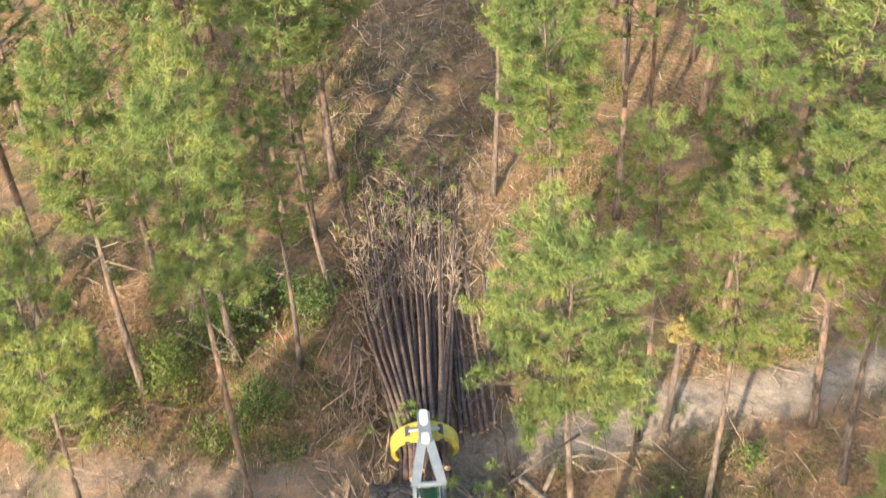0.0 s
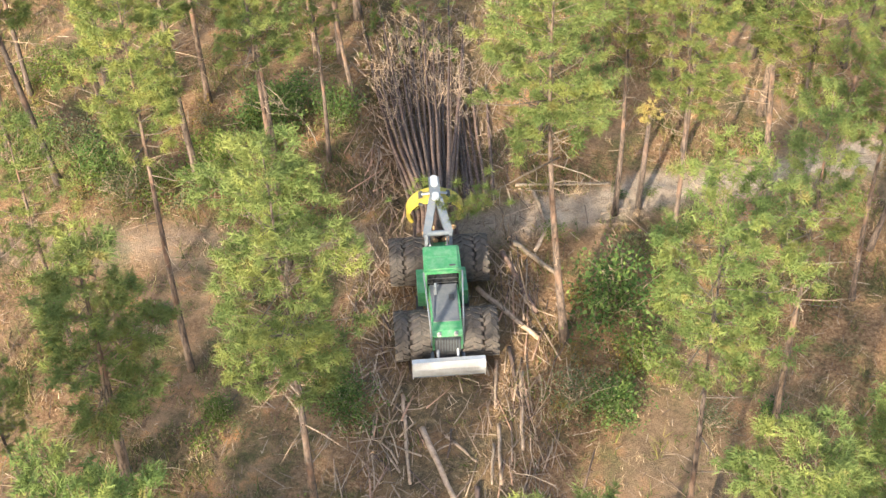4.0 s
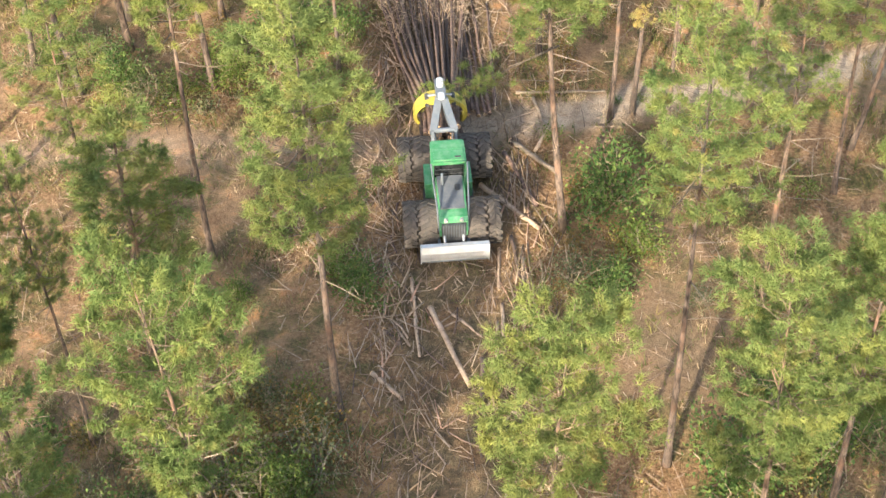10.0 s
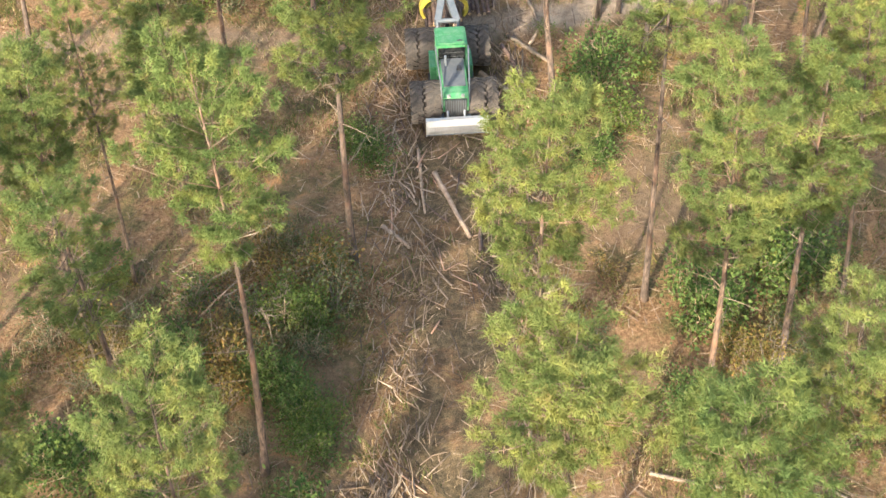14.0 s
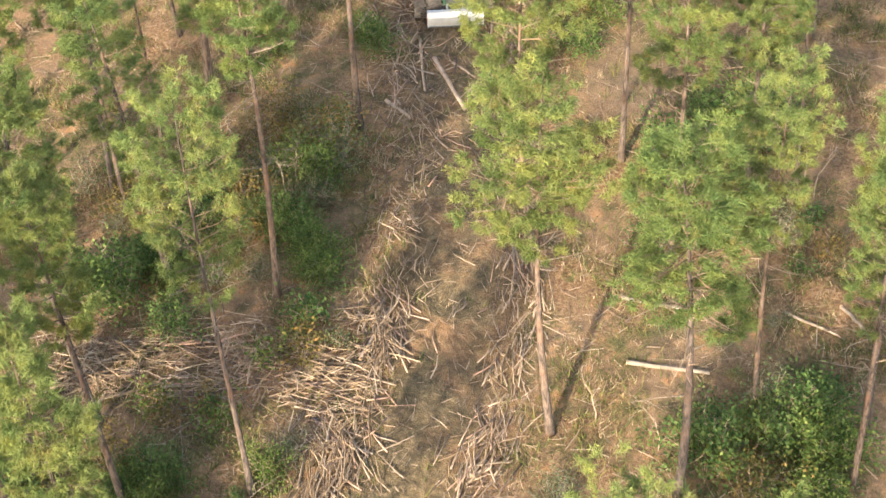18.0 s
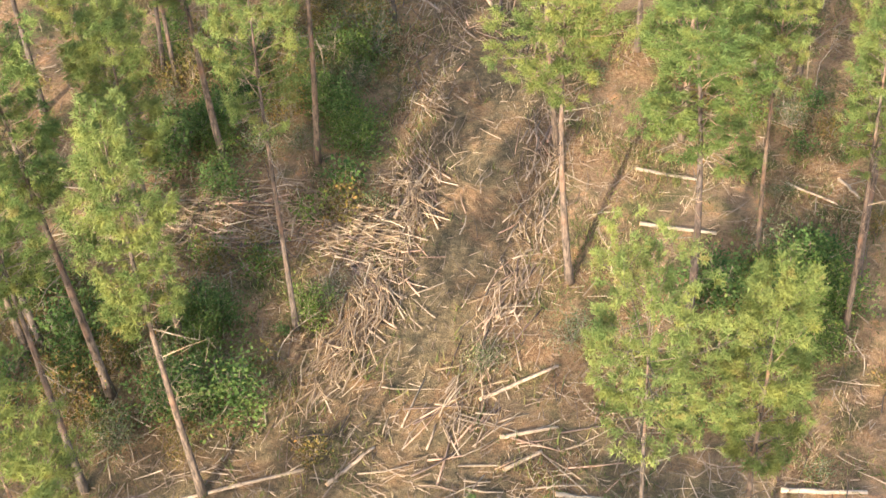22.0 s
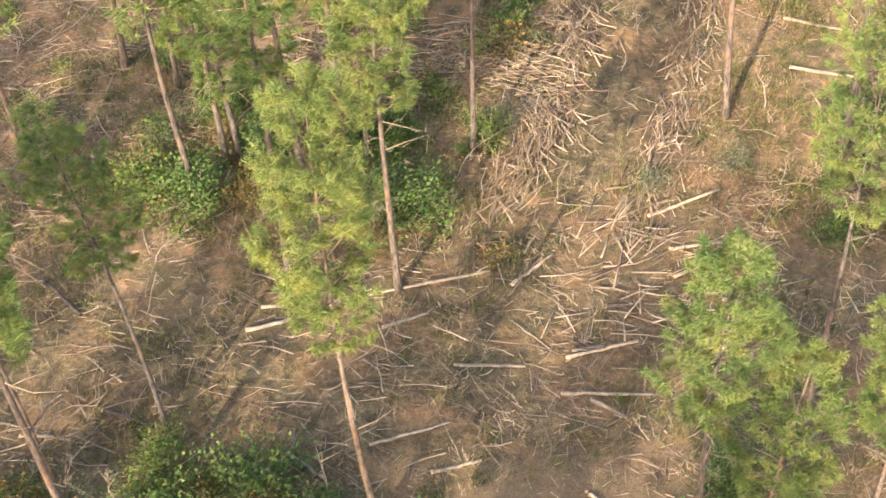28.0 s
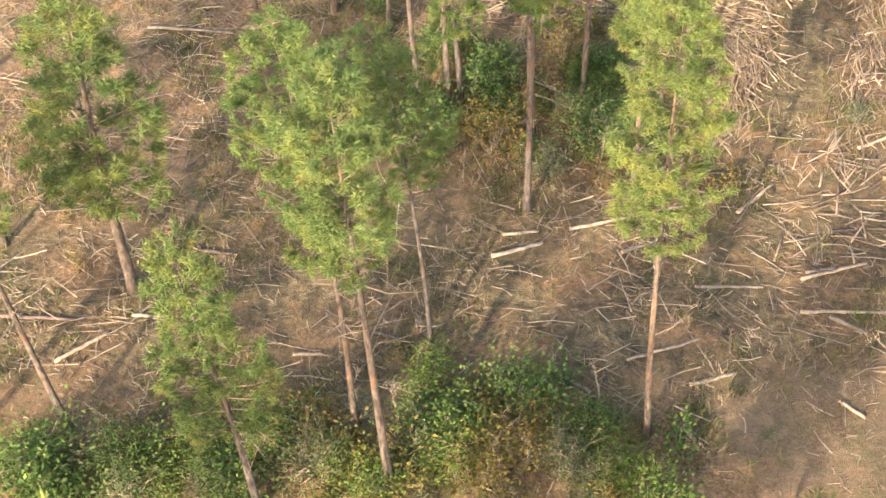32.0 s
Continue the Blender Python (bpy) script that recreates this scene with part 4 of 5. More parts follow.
loose(1.2, -13.0, 3.2, -12.5)
loose(1.3, -14.4, 2.6, -13.6)
loose(0.5, -11.3, 3.3, -9.7)
loose(10.5, -15.0, 13.3, -15.1, 0.09, True)
loose(11.3, -16.1, 12.7, -15.8)
loose(-6.5, -18.8, -4.0, -18.7)
loose(-2.4, -18.0, -1.3, -17.7)
loose(-1.2, -15.9, -0.2, -15.8)
loose(2.7, -17.0, 3.9, -15.8)
loose(-9.1, -17.3, -7.5, -16.5)
loose(-2.8, -19.8, 0.3, -19.7)
loose(-22.0, -2.3, -20.1, -2.8)
loose(-1.8, -20.0, -0.6, -20.7)
loose(-2.6, -18.3, -0.1, -17.4)
loose(-11.8, -22.7, -10.4, -23.7)
loose(-13.9, -22.8, -12.4, -22.8)
loose(-2.0, -23.7, -1.2, -24.3)
loose(2.8, -17.6, 3.5, -16.9)
loose(-26.6, -21.1, -25.5, -21.1)
loose(-18.2, -21.4, -16.6, -21.8)
loose(-28.9, -23.3, -27.3, -21.9)
loose(-7.0, -23.3, -5.4, -22.7)
loose(-7.2, -25.2, -6.6, -25.9)
loose(-24.7, -17.9, -23.3, -18.0)
loose(-20.7, -22.6, -19.7, -22.5)
loose(-28.9, -5.4, -25.3, -5.5)
loose(-13.5, -16.6, -12.2, -16.4)
loose(-31.3, -21.4, -28.3, -21.4)
loose(1.8, 11.6, 2.7, 11.3, 0.05)
loose(-4.6, -15.0, -3.1, -13.4)
loose(-24.0, -21.7, -22.5, -22.8)
loose(-21.6, -15.7, -19.9, -17.3)
loose(-9.1, -22.3, -6.5, -21.3, 0.06)


# a row of long barked logs left lying side by side along the trail
row = np.random.default_rng(19)
for k in range(9):
    x0 = 0.55 + 0.24 * k + row.normal(0, 0.04)
    y0 = 27.5 + row.normal(0, 0.15)
    y1 = y0 + row.uniform(6.5, 9.0)
    x1 = x0 + row.normal(-0.35, 0.2)
    felled_log("log", [(x0, y0, floor_at(x0, y0) + 0.09), (x1, y1, floor_at(x1, y1) + 0.07)], row.uniform(0.075, 0.10), 0.05, M_LOG, "long brown barked log lying in a row beside the trail", "logs beside the trail", 4, 300 + k)


# ---- the skidder ----
skidder = new("log_skidder")
skidder.matrix_basis = pose(0.35, 21.7, 0.0, 0, 0, 4.0)
tagged(skidder, "green grapple skidder with dual tyres and a steel blade, dragging logs", "skidder")


def lug_mesh(half, width):
    """One chunky tread bar that runs back from the tyre's middle to its shoulder."""
    lv = []
    for w, lag in ((0.0, 0.0), (0.50, 0.20)):
        for da in (-0.075, 0.075):
            for r in (0.86 if w == 0 else 0.80, 0.945 if w == 0 else 0.915):
                lv.append((half * (w + 0.02) * width, r * math.cos(da + lag), r * math.sin(da + lag)))
    return mesh_of("tread_lug", lv, [(0, 1, 3, 2), (4, 6, 7, 5), (0, 4, 5, 1), (2, 3, 7, 6), (1, 5, 7, 3), (0, 2, 6, 4)], M_TYRE)


def wheel(x, y, side, width):
    """A ribbed forestry tyre on a dished yellow rim; side is +1 where the rim faces +x."""
    R = 0.93
    hub = new("wheel")
    hub.parent = skidder
    hub.location = (x, y, R)
    rings = [(-0.50, 0.45), (-0.50, 0.62), (-0.46, 0.80), (-0.38, 0.88), (0.0, 0.895), (0.38, 0.88), (0.46, 0.80), (0.50, 0.62), (0.50, 0.45)]
    n = 40
    verts, faces = [], []
    for k in range(n):
        a = 2 * math.pi * k / n
        for w, r in rings:
            verts.append((w * width, r * math.cos(a), r * math.sin(a)))
    m = len(rings)
    for k in range(n):
        for j in range(m):
            a, b = k * m + j, k * m + (j + 1) % m
            c, d = ((k + 1) % n) * m + (j + 1) % m, ((k + 1) % n) * m + j
            faces.append((a, b, c, d))
    mesh_part("tyre", mesh_of("tyre", verts, faces, M_TYRE), hub, "dusty black chevron tread tyre")
    for k in range(17):
        for half in (-1, 1):
            lug = mesh_part("tread_lug", TREAD_LUG[half, width], hub)
            lug.rotation_euler = (2 * math.pi * (k + (0.5 if half > 0 else 0)) / 17, 0, 0)
    bm = bmesh.new()
    for r, w0, w1 in ((0.47, 0.30, 0.40), (0.42, 0.16, 0.31), (0.16, 0.15, 0.26)):
        tube(bm, (side * w0 * width, 0, 0), (side * w1 * width, 0, 0), r, sides=28)
    for k in range(8):
        a = k * math.pi / 4
        tube(bm, (side * 0.30 * width, 0.26 * math.cos(a), 0.26 * math.sin(a)), (side * 0.35 * width, 0.26 * math.cos(a), 0.26 * math.sin(a)), 0.025, sides=6)
    part("rim", bm, M_YELLOW, hub, "dusty yellow wheel rim")


TREAD_LUG = {(half, width): lug_mesh(half, width) for half in (-1, 1) for width in (0.80, 0.52)}
for y in (-1.87, 1.87):
    for s in (-1, 1):
        wheel(s * 0.92, y, s, 0.80)
        wheel(s * 1.61, y, s, 0.52)
        bm = bmesh.new()
        tube(bm, (s * 0.2, y / 0.9, 0.93), (s * 1.8, y / 0.9, 0.93), 0.16, sides=14)
        part("axle", bm, M_BLACK, skidder)

# front frame, hood and grille
bm = bmesh.new()
prism(bm, [(-3.2, 0.55), (-0.2, 0.55), (0.35, 0.75), (0.35, 1.15), (-3.2, 1.2)], -0.42, 0.42)
part("front_frame", bm, M_BLACK, skidder, bevel=0.03)
bm = bmesh.new()
prism(bm, [(-3.12, 1.1), (-0.75, 1.1), (-0.75, 2.22), (-1.7, 2.16), (-2.95, 1.98), (-3.12, 1.86)], -0.54, 0.54)
part("hood", bm, M_GREEN, skidder, "green engine hood", bevel=0.06)
bm = bmesh.new()
low = [(-0.47, -2.55), (0.47, -2.55), (0.50, -0.78), (-0.50, -0.78)]
pts_ = [bm.verts.new((x, y, 2.035 + (y + 2.6) * 0.115 - 0.02)) for x, y in low] + [bm.verts.new((x * 0.97, y, 2.055 + (y + 2.6) * 0.115 + 0.03)) for x, y in low]
for q in ((3, 2, 1, 0), (4, 5, 6, 7), (0, 1, 5, 4), (1, 2, 6, 5), (2, 3, 7, 6), (3, 0, 4, 7)):
    bm.faces.new([pts_[i] for i in q])
part("hood_top_panel", bm, M_HOOD, skidder, "dark dusty hood top panel")
for s in (-1, 1):
    bm = bmesh.new()
    prism(bm, [(-3.0, 1.62), (-0.9, 1.80), (-0.9, 1.86), (-3.0, 1.66)], s * 0.545 - 0.004, s * 0.545 + 0.004)
    part("hood_stripe", bm, M_YELLOW, skidder, "thin yellow side stripe")
    for k in range(7):
        bm = bmesh.new()
        box(bm, (s * 0.55, -2.65 + k * 0.12, 1.42), (0.02, 0.07, 0.30))
        part("side_louvre", bm, M_BLACK, skidder)
bm = bmesh.new()
box(bm, (0, -3.17, 1.42), (0.92, 0.10, 0.74))
part("grille_backing", bm, M_BLACK, skidder)
for k in range(9):
    bm = bmesh.new()
    box(bm, (-0.40 + k * 0.10, -3.24, 1.44), (0.045, 0.05, 0.76), (8, 0, 0))
    part("grille_bar", bm, M_HOOD, skidder)
for s in (-1, 1):
    bm = bmesh.new()
    tube(bm, (s * 0.30, -3.05, 1.93), (s * 0.30, -3.17, 1.91), 0.075, sides=14)
    part("headlight", bm, M_LAMP, skidder)
bm = bmesh.new()
tube(bm, (-0.30, -1.25, 2.1), (-0.30, -1.25, 2.62), 0.055, sides=12)
tube(bm, (-0.30, -1.25, 2.62), (-0.30, -1.13, 2.70), 0.055, sides=12)
part("exhaust_pipe", bm, M_GREY, skidder, "short steel exhaust stack", smooth=False)
bm = bmesh.new()
box(bm, (0.26, -1.45, 2.22), (0.20, 0.30, 0.12))
part("air_cleaner_cap", bm, M_BLACK, skidder, bevel=0.02)

# blade
bm = bmesh.new()
curve_pts = [(-3.62, 0.25), (-3.78, 0.40), (-3.86, 0.62), (-3.86, 0.85), (-3.76, 1.06), (-3.70, 1.10), (-3.78, 0.84), (-3.78, 0.62), (-3.70, 0.42), (-3.56, 0.29)]
prism(bm, curve_pts, -1.28, 1.28)
blade = part("blade", bm, M_BLADE, skidder, "worn silver steel dozer blade")
bm = bmesh.new()
box(bm, (0, -3.64, 1.09), (2.60, 0.20, 0.05))
part("blade_top_flange", bm, M_BLADE, blade)
bm = bmesh.new()
box(bm, (0, -3.60, 0.24), (2.60, 0.10, 0.10), (-35, 0, 0))
part("cutting_edge", bm, M_GREY, blade)
for s in (-1, 1):
    bm = bmesh.new()
    prism(bm, [(-3.80, 0.3), (-3.52, 0.3), (-3.55, 1.1), (-3.86, 1.1)], s * 1.28, s * 1.315)
    part("blade_end_plate", bm, M_BLADE, blade)
    bm = bmesh.new()
    prism(bm, [(-3.66, 0.45), (-1.9, 0.62), (-1.9, 0.85), (-3.66, 0.92)], s * 0.56 - 0.06, s * 0.56 + 0.06)
    part("push_arm", bm, M_GREY, skidder, bevel=0.015)
    bm = bmesh.new()
    tube(bm, (s * 0.36, -3.0, 1.35), (s * 0.36, -3.4, 1.02), 0.06)
    tube(bm, (s * 0.36, -3.4, 1.02), (s * 0.36, -3.68, 0.82), 0.032)
    part("blade_cylinder", bm, M_CHROME, skidder)

# cab
cab = new("cab")
cab.parent = skidder
bm = bmesh.new()
prism(bm, [(-0.78, 1.05), (0.50, 1.05), (0.52, 1.75), (-0.82, 1.75)], -0.66, 0.66)
part("lower_body", bm, M_GREEN, cab, bevel=0.05)
bm = bmesh.new()
roof_outline = [(-0.62, -0.88), (0.62, -0.88), (0.67, -0.82), (0.66, 0.46), (0.60, 0.54), (0.38, 0.56), (-0.38, 0.56), (-0.60, 0.54), (-0.66, 0.46), (-0.67, -0.82)]
plate(bm, roof_outline, 2.93, 3.06)
plate(bm, [(x * 0.86, (y + 0.16) * 0.86 - 0.16) for x, y in roof_outline], 3.05, 3.11)
roof = part("roof", bm, M_GREEN, cab, "green rounded cab roof", bevel=0.03)
bm = bmesh.new()
tube(bm, (-0.50, -0.10, 3.10), (0.50, -0.10, 3.10), 0.02, sides=8)
part("roof_rib", bm, M_GREEN, roof)
bm = bmesh.new()
box(bm, (0.35, -0.62, 3.12), (0.22, 0.06, 0.04))
part("roof_hatch_handle", bm, M_BLACK, roof)
for x, y in ((-0.62, -0.74), (0.62, -0.74), (-0.61, 0.44), (0.61, 0.44), (-0.62, -0.12), (0.62, -0.12)):
    bm = bmesh.new()
    box(bm, (x, y, 2.35), (0.085, 0.10, 1.22))
    part("pillar", bm, M_GREEN, cab, bevel=0.012)
for name, c, sz in (("windscreen", (0, -0.73, 2.36), (1.14, 0.02, 1.12)), ("rear_window", (0, 0.43, 2.36), (1.14, 0.02, 1.12))):
    bm = bmesh.new()
    box(bm, c, sz)
    part(name, bm, M_GLASS, cab, "dark dusty cab window")
for s in (-1, 1):
    for y0, y1 in ((-0.68, -0.18), (-0.06, 0.38)):
        bm = bmesh.new()
        box(bm, (s * 0.615, (y0 + y1) / 2, 2.36), (0.02, y1 - y0, 1.1))
        part("side_window", bm, M_GLASS, cab, "dark dusty cab window")
    bm = bmesh.new()
    prism(bm, [(-0.55, 0.95), (0.60, 0.95), (0.70, 1.75), (-0.62, 1.75)], s * 0.66, s * 0.92)
    part("side_tank", bm, M_GREEN, skidder, "green side tank below the cab", bevel=0.05)
    for k in range(3):
        bm = bmesh.new()
        box(bm, (s * 0.86, -0.25, 0.55 + k * 0.24), (0.26, 0.42, 0.035))
        part("step", bm, M_BLACK, skidder)
    bm = bmesh.new()
    tube(bm, (s * 0.70, -0.82, 2.98), (s * 0.60, -2.72, 2.30), 0.032, sides=8)
    tube(bm, (s * 0.60, -2.72, 2.30), (s * 0.56, -3.05, 1.30), 0.032, sides=8)
    part("branch_guard", bm, M_GREY, skidder, "grey steel branch deflector bar")
    bm = bmesh.new()
    tube(bm, (s * 0.62, 0.50, 2.96), (s * 0.58, 1.30, 2.30), 0.03, sides=8)
    tube(bm, (s * 0.58, 1.30, 2.30), (s * 0.56, 1.45, 1.40), 0.03, sides=8)
    part("rear_guard_bar", bm, M_GREY, skidder)
for k in range(3):
    bm = bmesh.new()
    tube(bm, (-0.54, -0.76, 2.15 + 0.22 * k), (0.54, -0.76, 2.15 + 0.22 * k), 0.012, sides=6)
    part("window_guard_bar", bm, M_BLACK, cab)

# rear frame, arch, boom and grapple
bm = bmesh.new()
prism(bm, [(0.25, 0.6), (2.75, 0.6), (2.85, 0.95), (2.65, 1.35), (1.2, 1.45), (0.25, 1.2)], -0.46, 0.46)
part("rear_frame", bm, M_GREEN, skidder, "dusty green rear frame", bevel=0.04)
bm = bmesh.new()
tube(bm, (0, 0.32, 0.5), (0, 0.32, 1.45), 0.20, sides=16)
part("articulation_joint", bm, M_BLACK, skidder)
bm = bmesh.new()
box(bm, (0, 1.35, 1.55), (0.62, 0.7, 0.30))
tube(bm, (-0.42, 1.35, 1.62), (0.42, 1.35, 1.62), 0.17, sides=16)
part("winch", bm, M_BLACK, skidder, "black winch drum behind the cab", bevel=0.02)
for s in (-1, 1):
    bm = bmesh.new()
    prism(bm, [(1.15, 1.30), (1.55, 1.30), (2.05, 2.35), (2.0, 2.55), (1.82, 2.55)], s * 0.46 - 0.06, s * 0.46 + 0.06)
    part("arch_leg", bm, M_GREY, skidder, "grey steel arch leg", bevel=0.02)
    bm = bmesh.new()
    tube(bm, (s * 0.30, 1.15, 1.55), (s * 0.33, 1.75, 2.05), 0.075)
    tube(bm, (s * 0.33, 1.75, 2.05), (s * 0.36, 2.15, 2.42), 0.04)
    part("arch_cylinder", bm, M_CHROME, skidder)
    bm = bmesh.new()
    a, b = Vector((s * 0.42, 1.95, 2.40)), Vector((s * 0.10, 3.40, 3.02))
    ahead = (b - a).normalized()
    up = Vector((0, -ahead.z, ahead.y)).normalized()
    wide = Vector((0.15, 0, 0))
    ring = [bm.verts.new(p + wide * i * k + up * j * k2) for p, k, k2 in ((a, 1.0, 0.20), (b, 1.0, 0.16)) for i, j in ((-1, -1), (1, -1), (1, 1), (-1, 1))]
    for q in ((3, 2, 1, 0), (4, 5, 6, 7), (0, 1, 5, 4), (1, 2, 6, 5), (2, 3, 7, 6), (3, 0, 4, 7)):
        bm.faces.new([ring[i] for i in q])
    part("boom_leg", bm, M_GREY, skidder, "grey steel boom leg", bevel=0.02)
bm = bmesh.new()
tube(bm, (-0.52, 1.95, 2.48), (0.52, 1.95, 2.48), 0.11, sides=16)
part("boom_pivot", bm, M_GREY, skidder)
bm = bmesh.new()
prism(bm, [(3.2, 2.84), (4.35, 3.02), (4.50, 3.14), (4.42, 3.30), (3.2, 3.20)], -0.20, 0.20)
boom = part("boom_head", bm, M_GREY, skidder, "grey steel boom head", bevel=0.03)
for y0, y1, z0 in ((3.22, 3.42, 3.17), (3.98, 4.36, 3.25)):
    bm = bmesh.new()
    plate(bm, [(0.14 * math.cos(a), (y1 if math.sin(a) > 0 else y0) + 0.14 * math.sin(a)) for a in np.arange(0, 6.28, 0.3927)], z0, z0 + 0.07)
    part("wear_cap", bm, M_BLADE, boom, "pale polished wear cap")
bm = bmesh.new()
tube(bm, (0, 4.2, 3.05), (0, 4.2, 2.62), 0.16, sides=16)
tube(bm, (0, 4.2, 2.62), (0, 4.2, 2.45), 0.26, sides=20)
part("grapple_rotator", bm, M_BLACK, skidder)
bm = bmesh.new()
box(bm, (0, 4.2, 2.42), (0.85, 0.42, 0.26))
part("grapple_head", bm, M_YELLOW, skidder, "yellow grapple head", bevel=0.05)
for s in (-1, 1):
    bm = bmesh.new()
    arc = []
    for k in range(11):
        a = radians(100 - k * 13.5)
        arc.append((s * (0.16 + 0.88 * math.cos(a) if k else 0.08), 1.72 + 0.80 * math.sin(a), 0.38 - 0.022 * k, 0.24 - 0.012 * k))
    rows = []
    for i, (x, z, half, thick) in enumerate(arc):
        x2, z2 = arc[min(i + 1, 10)][:2]
        x1, z1 = arc[max(i - 1, 0)][:2]
        d = Vector((x2 - x1, 0, z2 - z1)).normalized()
        nrm = Vector((d.z, 0, -d.x))
        c = Vector((x, 4.2, z))
        rows.append([bm.verts.new(c + nrm * thick * 0.5 * j + Vector((0, half * k, 0))) for j, k in ((-1, -1), (1, -1), (1, 1), (-1, 1))])
    for i in range(10):
        for k in range(4):
            bm.faces.new((rows[i][k], rows[i][(k + 1) % 4], rows[i + 1][(k + 1) % 4], rows[i + 1][k]))
    bm.faces.new(rows[0])
    bm.faces.new(list(reversed(rows[-1])))
    tong = part("grapple_tong", bm, M_YELLOW, skidder, "curved yellow grapple tong", bevel=0.02)
    bm = bmesh.new()
    tube(bm, (s * 0.52, 4.02, 2.52), (s * 0.52, 4.40, 2.52), 0.10, sides=14)
    part("tong_pin", bm, M_BLACK, tong)
    bm = bmesh.new()
    tube(bm, (s * 0.48, 3.86, 2.34), (s * 0.62, 3.86, 2.42), 0.07, sides=6)
    part("lifting_eye", bm, M_BLACK, tong)
    bm = bmesh.new()
    tube(bm, (s * 0.08, 4.2, 2.64), (s * 0.50, 4.2, 2.60), 0.06)
    part("tong_cylinder", bm, M_CHROME, skidder)
    bm = bmesh.new()
    tube(bm, (s * 0.22, 1.8, 1.9), (s * 0.26, 2.3, 2.62), 0.018, sides=6)
    tube(bm, (s * 0.26, 2.3, 2.62), (s * 0.12, 3.6, 3.05), 0.018, sides=6)
    tube(bm, (s * 0.12, 3.6, 3.05), (s * 0.14, 4.1, 2.75), 0.018, sides=6)
    part("hydraulic_hose", bm, M_BLACK, skidder)

# the body is a little shorter than drawn above
for ob in skidder.children_recursive:
    if ob.type == "MESH" and not (ob.parent.name.startswith("wheel")):
        ob.data.transform(Matrix.Diagonal((1, 0.9, 1, 1)))

# the load: felled stems held by the grapple, tops dragging behind
drag = np.random.default_rng(9)
at = skidder.matrix_basis
for k in range(34):
    layer, i = divmod(k, 8)
    x0 = (i - 3.5) * 0.235 * (1 - 0.10 * layer) + (0.1 if layer % 2 else 0) + drag.normal(0, 0.02)
    z0 = 1.00 + layer * 0.22 + drag.normal(0, 0.02) - 0.10 * abs(x0)
    fan = (i - 3.5) / 3.5 * 1.95 + drag.normal(0, 0.30)
    ln = drag.uniform(11.0, 17.0)
    y0 = 2.62 + drag.uniform(-0.22, 0.30)
    tip = at @ Vector((fan + 0.1, y0 + ln, 0))
    tip.z = floor_at(tip.x, tip.y) + 0.06 + layer * 0.10
    start = at @ Vector((x0, y0, z0))
    grip = at @ Vector((x0 * 0.85, 4.2, z0 - 0.06))
    mid = at @ Vector((x0 * 0.4 + fan * 0.55, y0 + ln * 0.55, 0.30 + 0.12 * layer))
    felled_log("skidded_log", [start, grip, mid, tip], drag.uniform(0.085, 0.125), 0.03, M_LOG, "long dark barked pine log dragged by the grapple", "logs in the grapple", 14, k)
# green tops and leaves caught in the load
rng = np.random.default_rng(41)
spots_ = np.stack([rng.normal(0, 1.4, 70), rng.uniform(14.5, 20.5, 70), rng.uniform(0.15, 0.7, 70)], 1)
spots_ = np.concatenate([spots_, np.stack([rng.normal(-0.2, 0.45, 26), rng.uniform(3.9, 5.6, 26), rng.uniform(1.6, 2.0, 26)], 1)])
spots_ = np.array([tuple(at @ Vector(p)) for p in spots_])
v, fc = tuft_cloud(rng, spots_, rng.normal(0, 0.6, spots_.shape) + np.array([0, 0.5, 0.3]), 22, 0.34, 0.04, 0.6)
tagged(new("needle_tops", mesh_of("needle_tops", v, fc, M_NEEDLE)), "green needle tops and torn foliage caught among dragged logs", "foliage", kind="stuff")


# ---- branches, stumps and saplings ----
def branch_mesh(seed):
    """A crooked broken branch, one metre long along x, with a few side shoots."""
    rng = np.random.default_rng(seed)
    line, p = [], np.array([-0.5, 0.0, 0.0])
    for i in range(6):
        line.append((p.copy(), 0.026 * (1 - 0.13 * i)))
        p = p + np.array([0.2, rng.normal(0, 0.035), rng.normal(0, 0.012)])
    lines = [line]
    for k in range(int(rng.integers(0, 4))):
        q, r = line[int(rng.integers(1, 5))]
        lines.append([(q, 0.011), (q + np.array([rng.uniform(0.05, 0.22), rng.choice([-1, 1]) * rng.uniform(0.08, 0.22), rng.uniform(0.0, 0.08)]), 0.005)])
    v, fc = stems(lines, 5)
    return v, fc


BRANCHES = []
for k in range(12):
    v, fc = branch_mesh(700 + k)
    BRANCHES.append(mesh_of("fallen_branch", v, fc, (M_LOG_PALE, M_LOG_PALE, M_BRANCH, M_LOG)[k % 4], True))
BRANCH_WORDS = ("pale dry broken branch lying on the ground", "weathered straw-coloured stick lying among slash", "bare brown branch lying across the litter", "dark barked broken branch lying on soil")
brush = np.random.default_rng(88)
places = scatter(brush, 280, (-33, 17, -28, 44), slash_density)
for k, (x, y) in enumerate(places):
    kind = int(brush.integers(0, 12))
    ob = new("fallen_branch", BRANCHES[kind])
    size = brush.uniform(0.9, 2.4)
    turn = math.degrees(float(along(np.array(x), np.array(y)))) + brush.normal(0, 45)
    thick = brush.uniform(0.6, 1.25)
    ob.matrix_basis = pose(x, y, floor_at(x, y) + 0.035 * thick + 0.03, brush.uniform(-20, 20), brush.normal(0, 2.5), turn) @ Matrix.Diagonal((size, thick, thick, 1))
    tagged(ob, BRANCH_WORDS[kind % 4], "branch", "fallen branches")


joined_poles = ([], [])


